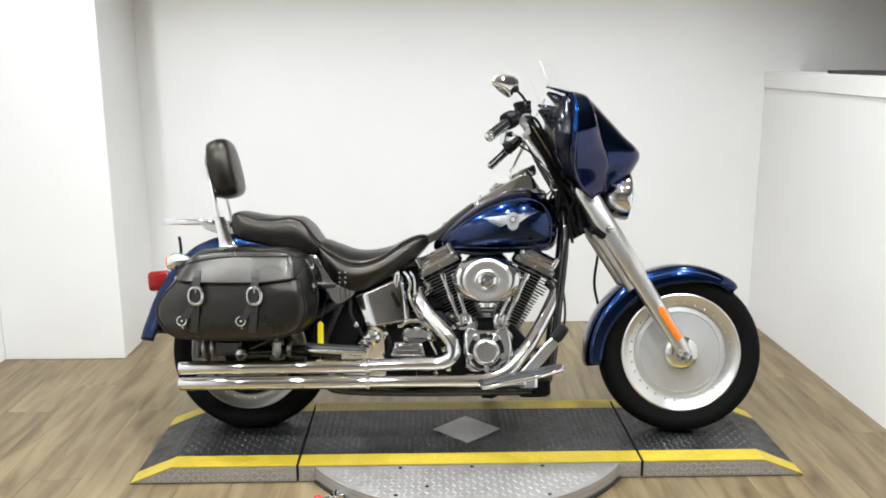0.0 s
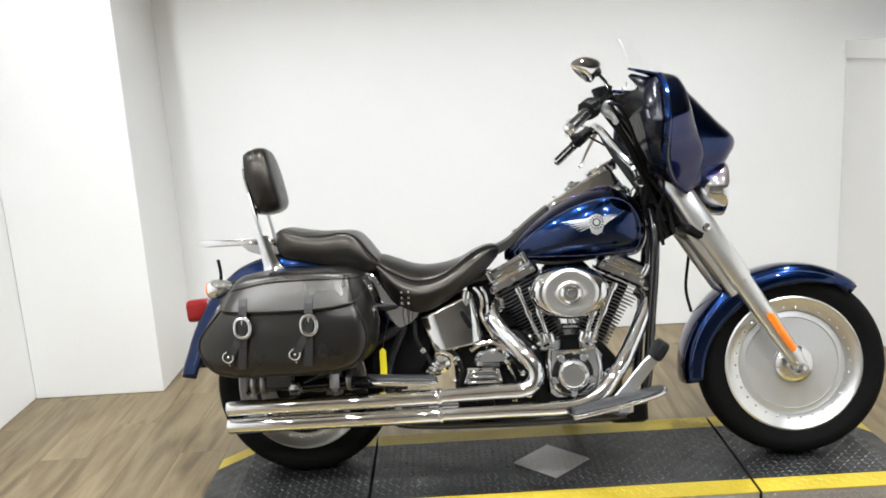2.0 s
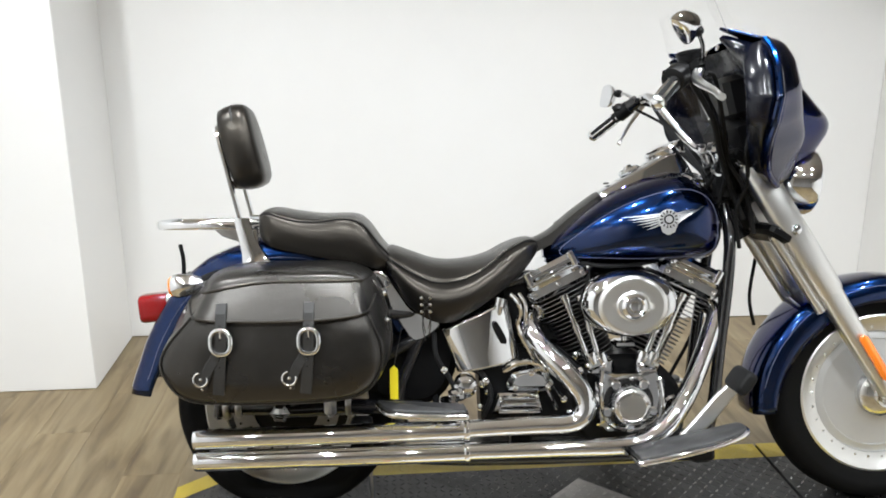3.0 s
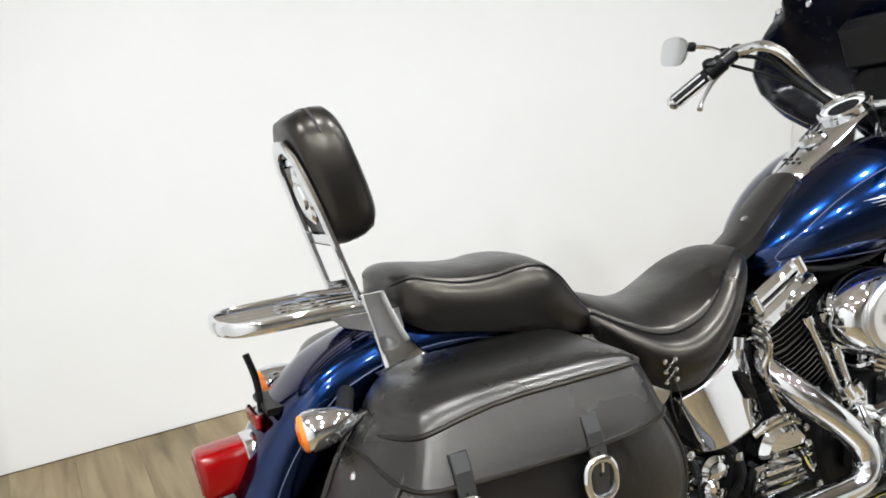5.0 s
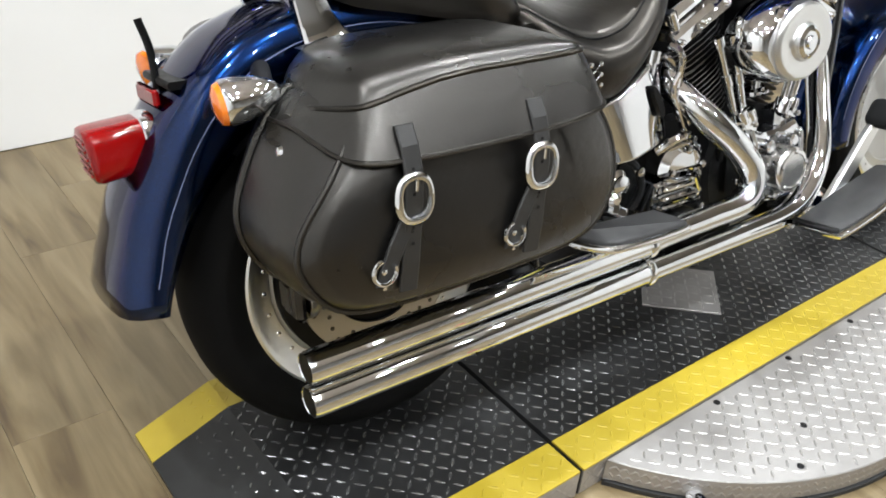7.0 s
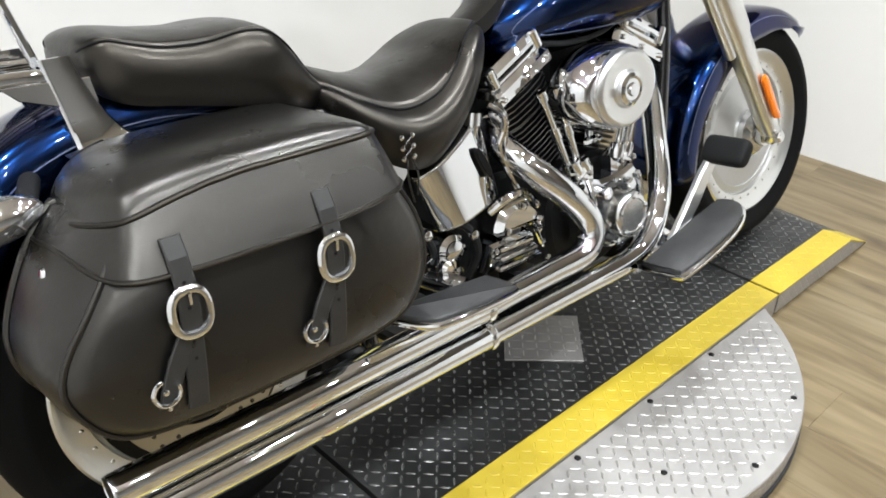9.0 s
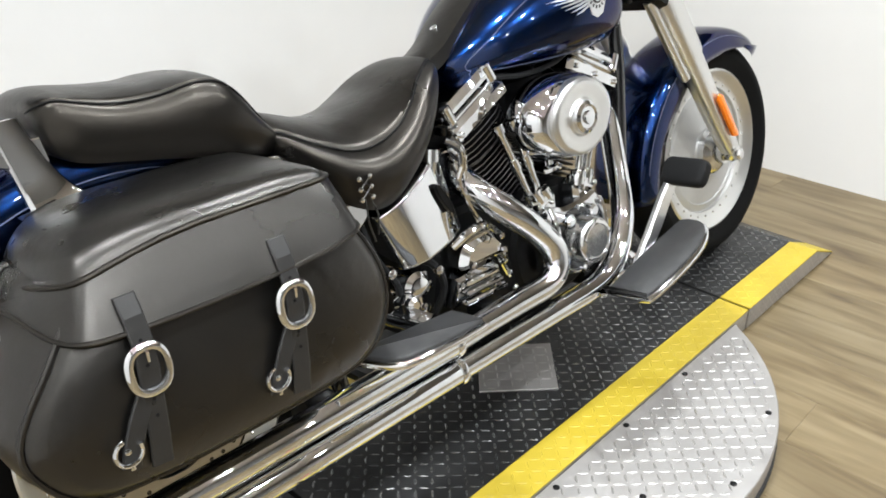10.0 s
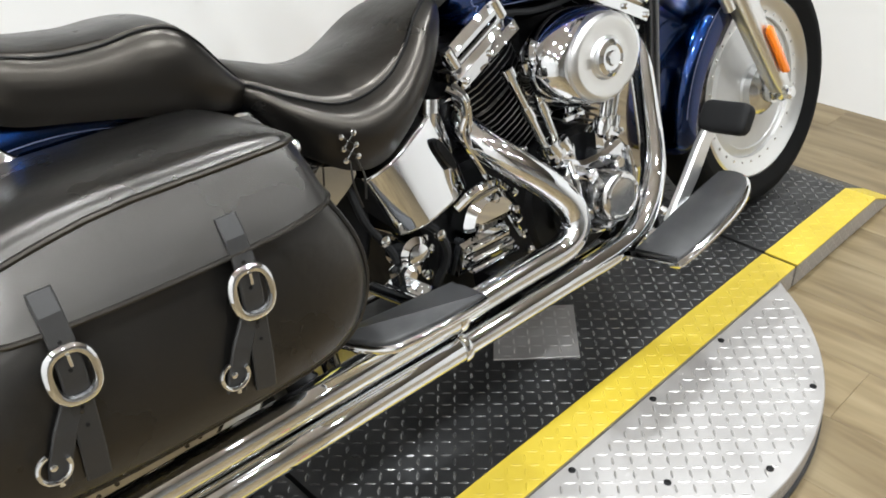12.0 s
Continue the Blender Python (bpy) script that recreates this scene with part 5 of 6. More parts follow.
    for bx, dx in ((-0.113, -0.055), (0.095, -0.053)):
        strap = new("strap")
        strap.parent = g
        tagged(strap, "black leather strap with a chrome buckle")

        def band(pts, w, th=0.0045):
            sec = []
            for i, p in enumerate(pts):
                p = Vector(p)
                d = Vector(pts[min(i + 1, len(pts) - 1)]) - Vector(pts[max(i - 1, 0)])
                d.normalize()
                side = d.cross(Vector((0, sgn, 0))).normalized()
                o = Vector((0, sgn, 0))
                sec.append([p - side * w, p - side * w + o * th * 0.7, p - side * w * 0.85 + o * th, p + side * w * 0.85 + o * th, p + side * w + o * th * 0.7, p + side * w])
            return rings(sec)

        s = Shape()
        s.add(*band([(bx, sgn * 0.366, 0.63), (bx, sgn * 0.377, 0.606), (bx, sgn * 0.3840, 0.575), (bx - 0.001, sgn * 0.3845, 0.54), (bx - 0.004, sgn * 0.3810, 0.5), (bx - 0.008, sgn * 0.3780, 0.45), (bx - 0.012, sgn * 0.3730, 0.41)], 0.0135))
        s.add(*band([(bx - 0.012, sgn * 0.3800, 0.505), (bx - 0.03, sgn * 0.3815, 0.478), (bx - 0.045, sgn * 0.3800, 0.445), (bx - 0.05, sgn * 0.3770, 0.425)], 0.012))
        s.put("band", "strap", strap, smooth=False)
        for hz in (0.578, 0.545, 0.5, 0.478):
            Shape().add(*lathe([(0.0024, 0), (0.0022, 0.0006), (0.0005, 0.0007)], (bx - 0.002 - (0.54 - hz) * 0.06 * (hz < 0.54), sgn * (0.3893 if hz > 0.52 else 0.3853), hz), (0, sgn, 0), 10)).put("strap_hole", "rubber", strap)
        loop2 = [(bx - 0.001 + 0.0235 * math.copysign(abs(math.cos(a)) ** 0.8, math.cos(a)), sgn * 0.3900, 0.539 + 0.029 * math.copysign(abs(math.sin(a)) ** 0.8, math.sin(a))) for a in np.linspace(0, 2 * math.pi, 28, endpoint=False)]
        b2 = Shape()
        sec = []
        for i, p in enumerate(loop2):
            c0 = np.array((bx - 0.001, sgn * 0.3900, 0.539))
            rad = np.array(p) - c0
            u = rad / np.linalg.norm(rad)
            sec.append([np.array(p) + u * e + np.array((0, sgn * f, 0)) for e, f in ((-0.0056, -0.002), (-0.004, 0.0018), (0, 0.003), (0.0042, 0.0018), (0.006, -0.002))])
        b2.add(*rings(sec, loop=True, caps=False))
        b2.add(*rod((bx, sgn * 0.3915, 0.55), (bx, sgn * 0.3935, 0.564), 0.0022, 8))
        b2.put("buckle", "chrome", strap, "oval chrome buckle", edges=50)
        rx, rz = bx + dx, 0.45
        d2 = [(rx + 0.004 + 0.0165 * math.cos(a), sgn * 0.3870, rz + 0.0165 * math.sin(a)) for a in np.linspace(radians(100), radians(380), 18)]
        Shape().add(*tube(d2, 0.003, 8, 1)).put("ring", "chrome", strap, "chrome d-ring")
        Shape().add(*lathe([(0.0045, 0), (0.004, 0.003), (0.0015, 0.004)], (rx + 0.004, sgn * 0.3830, rz), (0, sgn, 0), 10)).add(*lathe([(0.0045, 0), (0.004, 0.003), (0.0015, 0.004)], (rx + 0.006, sgn * 0.3780, rz - 0.024), (0, sgn, 0), 10)).put("rivet", "chrome", strap)
        s = Shape()
        for k in range(3):
            s.add(*lathe([(0.003, 0), (0.0025, 0.0008)], (bx - 0.006 - 0.003 * k, sgn * (0.3848 - 0.0022 * k), 0.495 - 0.022 * k), (0, sgn, 0), 8))
        s.put("hole", "black", strap)
    for bx, bz in ((0.262, 0.635), (0.268, 0.565)):
        Shape().add(*lathe([(0.011, 0), (0.011, 0.005), (0.006, 0.009), (0.002, 0.01)], (bx + 0.004, sgn * 0.235, bz), (0.9, sgn * 0.5, 0), 14)).put("stud", "chrome", g)
    return g


saddlebag(-1)
saddlebag(1)
Shape().add(*tube([(-0.235, -0.2, 0.6), (-0.258, -0.23, 0.55), (-0.262, -0.25, 0.48), (-0.24, -0.26, 0.42)], 0.004, 8)).put("bag_cord", "leather", bike)

# chrome fender struts
for sgn in (-1, 1):
    Shape().add(*plate(rounded([(0.221, 0.664), (0.258, 0.6), (0.299, 0.545), (0.343, 0.488), (0.404, 0.52), (0.408, 0.545), (0.37, 0.56), (0.335, 0.575), (0.3, 0.625), (0.26, 0.675)], 3), sgn * 0.125, sgn * 0.14, 0.004)).put("fender_strut", "chrome", bike, "chrome strut below the seat")

# fairing
fa = group_part("fairing", "deep blue handlebar fairing with a black inner panel")
PC = spline([(1.205, 1.28), (1.245, 1.298), (1.305, 1.264), (1.368, 1.199), (1.432, 1.13), (1.493, 1.064), (1.472, 1.008), (1.428, 0.95)], 5)
PW = spline([(1.203, 1.246), (1.203, 1.21), (1.2, 1.165), (1.2, 1.1), (1.199, 1.045), (1.21, 0.985), (1.244, 0.93), (1.302, 0.892)], 5)
CREST = spline([(1.172, 1.236), (1.155, 1.205), (1.146, 1.16), (1.143, 1.1), (1.15, 1.045), (1.176, 0.988), (1.218, 0.936), (1.285, 0.898)], 5)
WD = [0.315, 0.345, 0.38, 0.405, 0.388, 0.325, 0.24, 0.165]
LOBE = lambda v: float(np.interp(v, [0, 0.07, 0.16, 0.3, 0.5, 0.7, 0.85, 1], [0.0, 0.022, 0.042, 0.042, 0.024, 0.0, -0.004, -0.01]))
sec_out = []
NU = 64
NV = len(PC)
for i in range(NV):
    v = i / (NV - 1)
    wide = float(np.interp(v, np.linspace(0, 1, 8), WD))
    ring_ = []
    for u in np.linspace(-1, 1, NU):
        k = abs(u) ** 1.7
        kz = abs(u) ** 1.6
        x = PC[i][0] * (1 - k) + PW[i][0] * k
        z = PC[i][1] * (1 - kz) + PW[i][1] * kz
        dip = 0.06 * math.exp(-(((abs(u) - 0.5) / 0.12) ** 2)) * min(1, max(0, (v - 0.24) * 3.5))
        bulge = LOBE(v) * math.exp(-(((abs(u) - 0.8) / 0.17) ** 2))
        lift = 0.2 * bulge * max(0.0, 1 - v / 0.5)
        horn = math.exp(-(((abs(u) - 0.72) / 0.12) ** 2)) * max(0.0, 1 - v / 0.13) ** 2
        ring_.append((x - dip + bulge - 0.082 * horn, u * wide, z - 0.3 * dip + lift + 0.024 * horn))
    sec_out.append(ring_)
shell = Shape().add(*rings(sec_out, closed=False)).put("outer_shell", "blue", fa, edges=70)
so = shell.modifiers.new("thick", "SOLIDIFY")
so.thickness, so.offset = 0.007, 1
for side in (0, -1):
    Shape().add(*tube([row[side] for row in sec_out], 0.0105, 10, 1)).put("rim", "blue", fa, "rolled blue fairing edge")
XC = lambda v: float(np.interp(v, [0, 0.2, 0.45, 1], [1.122, 1.172, 1.22, 1.275]))
ZC = lambda v: float(np.interp(v, [0, 1], [1.264, 0.9]))
sec = []
for i in range(NV):
    v = i / (NV - 1)
    wide = float(np.interp(v, np.linspace(0, 1, 8), WD)) * 0.99
    row = []
    for u in np.linspace(-1, 1, NU):
        a_ = min(1.0, max(0.0, (abs(u) - 0.7) / 0.2))
        a_ = a_ * a_ * (3 - 2 * a_)
        hollow = 0.085 * (1 - min(1.0, abs(u) / 0.7) ** 2) * (1 - 0.8 * v)
        c_ = max(0.0, (abs(u) - 0.9) / 0.1) ** 2
        ex, ez = CREST[i][0] * (1 - c_) + (PW[i][0] - 0.002) * c_, CREST[i][1] * (1 - c_) + PW[i][1] * c_
        row.append(((XC(v) + hollow) * (1 - a_) + ex * a_, u * wide, ZC(v) * (1 - a_) + ez * a_))
    sec.append(row)
shelf = [[(p[0], p[1], p[2]) for p in sec[0]], [(q[0] * 0.4 + p[0] * 0.6 + 0.01, p[1], q[2] - 0.012) for p, q in zip(sec[0], sec_out[0])]]
inner = Shape().add(*rings(shelf[::-1] + sec, closed=False)).put("inner_panel", "inner_blue", fa, "dark blue inner fairing panel")
so = inner.modifiers.new("thick", "SOLIDIFY")
so.thickness = 0.005
Shape().add(*block((1.215, 0, 1.13), (0.07, 0.25, 0.118), 0.016, (0, -14, 0))).put("dash_pouch", "trim_black", fa, "black storage pouch on the inner panel")
for yy in (-0.2, -0.12, 0.12, 0.2):
    Shape().add(*lathe([(0.008, 0), (0.007, 0.004), (0.002, 0.006)], (1.118, yy * 1.15, 1.238), (-1, 0, 0.2), 12)).put("screw", "chrome", fa)
sec = []
for k in range(9):
    t = k / 8
    row = []
    for p in sec_out[0][7:-7]:
        u = p[1] / 0.315
        row.append((p[0] - 0.002 - t * 0.04 * (1 - 0.2 * u * u), p[1] * (1 - 0.12 * t), p[2] + t * 0.132 * (1 - 0.3 * u * u)))
    sec.append(row)
ws = Shape().add(*rings(sec, closed=False)).put("windshield", "glass", fa, "low clear windshield")
so = ws.modifiers.new("thick", "SOLIDIFY")
so.thickness = 0.002
ws.visible_shadow = False
edge = [row[0] for row in sec]
Shape().add(*tube(edge, 0.001, 6, 1)).put("shield_edge", "steel", fa, "grey cut edge of the windshield")
hl = group_part("headlight", "chrome headlight under the fairing")
HC = (1.35, 0, 0.908)
Shape().add(*lathe([(0.02, -0.02), (0.06, 0.0), (0.083, 0.03), (0.091, 0.07), (0.094, 0.1), (0.09, 0.108), (0.085, 0.106)], HC, (1, 0, -0.08), 40, caps=False)).put("bucket", "chrome", hl)
Shape().add(*lathe([(0.086, 0.1), (0.07, 0.113), (0.04, 0.121), (0.002, 0.124)], HC, (1, 0, -0.08), 40)).put("lens", "lens", hl)

# handlebar
hb = group_part("handlebar", "chrome handlebar with black grips and controls")
SIDE = [(1.05, 0.335, 1.153), (1.066, 0.285, 1.163), (1.066, 0.248, 1.163), (1.077, 0.21, 1.148), (1.095, 0.188, 1.12), (1.128, 0.17, 1.072), (1.158, 0.152, 1.03), (1.178, 0.115, 0.999), (1.187, 0.055, 0.988)]
BAR = [(0.962, -0.352, 1.131), (1.01, -0.288, 1.169), (1.042, -0.243, 1.178), (1.067, -0.216, 1.163), (1.088, -0.195, 1.132)] + [(x, -y, z) for x, y, z in SIDE[5:]] + [(1.188, 0, 0.987)] + SIDE[::-1] + [(0.985, 0.39, 1.1)]
Shape().add(*tube(BAR, 0.0135, 14, 5)).put("bar", "chrome", hb)
for sgn in (-1, 1):
    Shape().add(*rod((1.182, sgn * 0.05, 0.99), (1.2, sgn * 0.05, 0.93), 0.019, 16)).put("riser", "chrome", hb)
    Shape().add(*block((1.186, sgn * 0.05, 0.99), (0.045, 0.034, 0.042), 0.008, (0, 20, 0))).put("bar_clamp", "chrome", hb)
    for dz in (-0.012, 0.012):
        Shape().add(*lathe([(0.006, 0), (0.006, 0.006), (0.003, 0.008)], (1.165, sgn * 0.05 + dz, 1.004), (-0.7, 0, 0.7), 10)).put("clamp_bolt", "chrome", hb)
    if sgn < 0:
        a, b_ = Vector((0.912, -0.42, 1.085)), Vector((0.978, -0.331, 1.144))
    else:
        a, b_ = Vector((0.928, 0.435, 1.052)), Vector((1.0, 0.372, 1.114))
    d = b_ - a
    L = d.length
    Shape().add(*lathe([(0.01, 0), (0.0165, 0.002), (0.0185, 0.007), (0.017, 0.012), (0.0168, L), (0.021, L + 0.004), (0.021, L + 0.009), (0.014, L + 0.01)], a, d, 20)).put("grip", "rubber", hb, "black rubber grip with chrome strips")
    Shape().add(*lathe([(0.002, -0.009), (0.009, -0.007), (0.015, -0.003), (0.0185, 0.003), (0.0185, 0.009), (0.017, 0.012)], a, d, 20)).put("end_cap", "chrome", hb)
    un = d.normalized()
    e1 = un.cross(Vector((0, 0, 1))).normalized()
    e2 = un.cross(e1)
    for k in range(6):
        an = 2 * math.pi * k / 6 + 0.4
        off = (e1 * math.cos(an) + e2 * math.sin(an)) * 0.0162
        Shape().add(*rod(a + off + un * 0.012, a + off + un * (L - 0.012), 0.0035, 6)).put("grip_strip", "chrome", hb)
    c0 = b_ + un * 0.024
    s = Shape().add(*rod(b_ + un * 0.006, b_ + un * 0.05, 0.0235, 18))
    s.add(*block(c0 + Vector((-0.014, 0, 0.01)), (0.03, 0.034, 0.03), 0.006, (0, -35, sgn * 40)))
    s.put("switch_housing", "trim_black", hb)
    Shape().add(*block(c0 + Vector((-0.032, 0, 0.014)), (0.008, 0.012, 0.01), 0.002)).put("switch", "rubber", hb)
    Shape().add(*lathe([(0.006, 0), (0.006, 0.004), (0.003, 0.006)], c0 + Vector((-0.02, 0, -0.02)), (-1, 0, -0.3), 10)).put("screw", "chrome", hb)
    c1 = b_ + un * 0.064
    s = Shape().add(*rod(b_ + un * 0.05, b_ + un * 0.082, 0.0205, 18)).add(*block(c1 + Vector((0.03, 0, 0.012)), (0.05, 0.034, 0.03), 0.008, (0, -25, sgn * 35)))
    s.put("lever_clamp", "black" if sgn > 0 else "satin_black", hb)
    pv = c1 + Vector((0.042, -sgn * 0.0, 0.008))
    if sgn < 0:
        path, w = [pv, (1.036, -0.32, 1.155), (1.032, -0.37, 1.136), (1.043, -0.43, 1.113), (1.045, -0.465, 1.096), (1.043, -0.482, 1.094)], [0.013, 0.013, 0.011, 0.0085, 0.0075, 0.009]
    else:
        path, w = [pv, (1.06, 0.4, 1.11), (1.045, 0.425, 1.08), (1.03, 0.44, 1.045), (1.018, 0.435, 1.028)], [0.009, 0.007, 0.006, 0.005, 0.0075]
    Shape().add(*tube(path, w, 10)).put("lever", "alu", hb, "silver hand lever")
    mir = group_part("mirror", "teardrop chrome mirror on a slim stem")
    if sgn < 0:
        c, nrm = Vector((0.969, -0.447, 1.255)), Vector((-0.72, 0.62, 0.25)).normalized()
        shape = [(-0.042, 0.028), (-0.011, 0.039), (0.027, 0.024), (0.044, 0.001), (0.027, -0.023), (0.012, -0.044), (-0.02, -0.013)]
        wide, joint = 1.62, (0.018, -0.012)
    else:
        c, nrm = Vector((0.99, 0.475, 1.187)), Vector((-0.9, -0.25, 0.1)).normalized()
        shape = [(-0.044, -0.007), (-0.032, 0.033), (0.003, 0.04), (0.03, 0.03), (0.044, 0.008), (0.023, -0.033), (-0.013, -0.036), (-0.041, -0.029)]
        wide, joint = 1.0, (0.04, 0.008)
    sx = (Vector((1, 0, 0)) if sgn < 0 else Vector((0.25, -0.95, 0)))
    sx = (sx - nrm * sx.dot(nrm)).normalized()
    sz = sx.cross(nrm).normalized()
    if sz.z < 0:
        sz = -sz
    outline = rounded([(p[0] * wide, p[1]) for p in shape], 4)
    sec = []
    for k, h in ((0.15, -0.026), (0.5, -0.022), (0.8, -0.013), (0.95, -0.005), (1.0, 0.002), (0.97, 0.005)):
        sec.append([c + nrm * h + sx * (p[0] * k) + sz * (p[1] * k) for p in outline])
    Shape().add(*rings(sec)).put("shell", "chrome", mir)
    gl_ = [tuple(c + nrm * 0.0056 + sx * (p[0] * 0.9) + sz * (p[1] * 0.9)) for p in outline]
    Shape().add(gl_, [tuple(range(len(gl_)))]).put("mirror_glass", "chrome", mir, "silvered mirror glass", smooth=False)
    j = c - nrm * 0.018 + sx * (joint[0] * wide) + sz * joint[1]
    Shape().add(*lathe([(0.004, -0.014), (0.011, -0.008), (0.014, 0), (0.011, 0.008), (0.004, 0.014)], j, (0, sgn, -0.3), 14)).put("ball_joint", "rubber", mir)
    foot = Vector((1.058, -0.29, 1.196)) if sgn < 0 else Vector((1.05, 0.36, 1.165))
    Shape().add(*tube([j, j.lerp(foot, 0.5) + Vector((0.006, 0, 0.004)), foot], 0.0052, 10)).put("stem", "black" if sgn < 0 else "chrome", mir)
    Shape().add(*rod(foot + Vector((0, 0, 0.01)), foot + Vector((0, 0, -0.035)), 0.008, 10)).put("stem_foot", "satin_black", mir)
# brake fluid reservoir on the throttle side
Shape().add(*lathe([(0.022, -0.03), (0.029, -0.02), (0.031, 0.012), (0.033, 0.014), (0.033, 0.02), (0.028, 0.023), (0.004, 0.024)], (1.037, -0.265, 1.205), (-0.15, 0, 1), 28)).put("brake_reservoir", "trim_black", hb, "round black brake fluid reservoir")
Shape().add(*rod((1.034, -0.265, 1.178), (1.036, -0.265, 1.195), 0.02, 14)).put("reservoir_neck", "satin_black", hb)
Shape().add(*lathe([(0.02, -0.026), (0.03, -0.022), (0.032, -0.01), (0.032, 0.012), (0.028, 0.02), (0.02, 0.024)], (0.99, -0.313, 1.158), (0.61, 0.63, 0.41), 24)).put("throttle_housing", "trim_black", hb, "black throttle housing")
# cables
for path, r in (([(1.04, -0.38, 1.16), (1.09, -0.3, 1.15), (1.16, -0.17, 1.02), (1.19, -0.1, 0.93), (1.17, -0.06, 0.8)], 0.0055), ([(1.05, -0.36, 1.15), (1.12, -0.24, 1.1), (1.17, -0.1, 0.96), (1.14, -0.04, 0.86)], 0.005), ([(1.04, 0.38, 1.15), (1.1, 0.28, 1.13), (1.17, 0.12, 0.98), (1.22, 0.11, 0.8), (1.19, 0.13, 0.5), (1.1, 0.14, 0.3)], 0.0055), ([(1.05, 0.37, 1.14), (1.13, 0.22, 1.06), (1.2, 0.06, 0.92), (1.14, 0.05, 0.88)], 0.0045), ([(1.2, -0.02, 0.96), (1.12, -0.05, 0.88), (1.13, -0.07, 0.82), (1.19, -0.06, 0.78)], 0.003), ([(1.34, 0.1, 0.78), (1.36, 0.12, 0.7), (1.345, 0.13, 0.56), (1.36, 0.13, 0.47)], 0.0055), ([(1.19, 0.09, 0.6), (1.22, 0.12, 0.52), (1.225, 0.12, 0.4), (1.19, 0.12, 0.3), (1.15, 0.12, 0.26)], 0.0045)):
    Shape().add(*tube(path, r, 8, 6)).put("cable", "rubber", hb, "black control cable")
Shape().add(*block((1.2, 0, 0.9), (0.05, 0.16, 0.12), 0.02)).add(*block((1.26, 0, 0.86), (0.07, 0.12, 0.06), 0.02)).put("wiring_loom", "rubber", bike)

for path, r in (([(1.03, -0.3, 1.15), (1.1, -0.25, 1.06), (1.15, -0.16, 0.98), (1.2, -0.09, 0.9), (1.24, -0.09, 0.8)], 0.008), ([(1.06, -0.28, 1.14), (1.13, -0.2, 1.04), (1.18, -0.13, 0.96), (1.24, -0.1, 0.88), (1.27, -0.09, 0.76)], 0.007), ([(1.08, 0.24, 1.14), (1.12, 0.16, 1.04), (1.16, 0.06, 0.95), (1.19, -0.03, 0.88)], 0.009), ([(1.24, -0.14, 1.05), (1.22, -0.16, 0.98), (1.24, -0.12, 0.9), (1.22, -0.09, 0.82), (1.235, -0.08, 0.72)], 0.006)):
    Shape().add(*tube(path, r, 8, 6)).put("wire_sleeve", "rubber", hb, "black sleeved wiring")
Shape().add(*block((1.245, 0, 1.0), (0.09, 0.24, 0.16), 0.025, (0, -18, 0))).put("radio_box", "trim_black", fa, "black box inside the fairing")
for c_, z_ in (((1.2, -0.1, 0.985), 0.012), ((1.225, -0.12, 0.95), 0.01)):
    Shape().add(*block(c_, (0.03, 0.02, z_ * 2), 0.004, (0, 25, 10))).put("connector", "chrome", hb)
Shape().add(*lathe([(0.014, -0.006), (0.019, -0.004), (0.019, 0.004), (0.014, 0.006)], (1.165, -0.1, 0.935), (0.3, -1, 0.2), 20, caps=False)).put("cable_clip", "chrome", hb)

# tail
tl = group_part("tail_light", "red tombstone tail light on a chrome base")
TM = pose(-0.35, 0, 0.574, 0, -5, 0)
sec = []
for x, k in ((0.03, 1.0), (0.012, 1.04), (-0.03, 1.07), (-0.06, 1.08), (-0.068, 1.02), (-0.071, 0.85)):
    sec.append([TM @ Vector((x, y * k, z * k)) for y, z in [(0.04 * math.copysign(abs(math.cos(a)) ** 0.5, math.cos(a)), 0.037 * math.copysign(abs(math.sin(a)) ** 0.5, math.sin(a))) for a in np.linspace(0, 2 * math.pi, 32, endpoint=False)]])
Shape().add(*rings(sec)).put("lens", "red_lens", tl, "red ribbed lens", edges=60)
for zz in (-0.024, -0.012, 0.0, 0.012, 0.024):
    Shape().add(*rod(TM @ Vector((-0.0715, -0.026, zz)), TM @ Vector((-0.0715, 0.026, zz)), 0.0022, 6)).put("lens_rib", "red_lens", tl)
sec = []
for x, k in ((0.008, 1.02), (0.011, 1.1), (0.03, 1.1), (0.075, 0.96)):
    sec.append([TM @ Vector((x, y * k, z * k + (x > 0.05) * -0.01)) for y, z in [(0.04 * math.copysign(abs(math.cos(a)) ** 0.5, math.cos(a)), 0.037 * math.copysign(abs(math.sin(a)) ** 0.5, math.sin(a))) for a in np.linspace(0, 2 * math.pi, 32, endpoint=False)]])
Shape().add(*rings(sec)).put("base", "chrome", tl)
for sgn in (-1, 1):
    ts = group_part("turn_signal", "chrome turn signal with an amber lens")
    c = (-0.256, -0.188, 0.653) if sgn < 0 else (-0.25, 0.165, 0.65)
    Shape().add(*lathe([(0.006, 0.06), (0.015, 0.053), (0.026, 0.03), (0.0315, 0.0), (0.032, -0.014), (0.03, -0.019)], c, (1, sgn * 0.15, 0.12), 28)).put("body", "chrome", ts)
    Shape().add(*lathe([(0.03, 0.017), (0.027, 0.026), (0.016, 0.031), (0.002, 0.032)], c, (-1, -sgn * 0.15, -0.12), 28)).put("lens", "amber", ts)
    Shape().add(*rod((-0.216, c[1], 0.658), (-0.18, sgn * 0.09, 0.672), 0.014, 14)).put("stalk", "rubber", ts)
lic = group_part("plate_bracket", "black licence plate bracket")
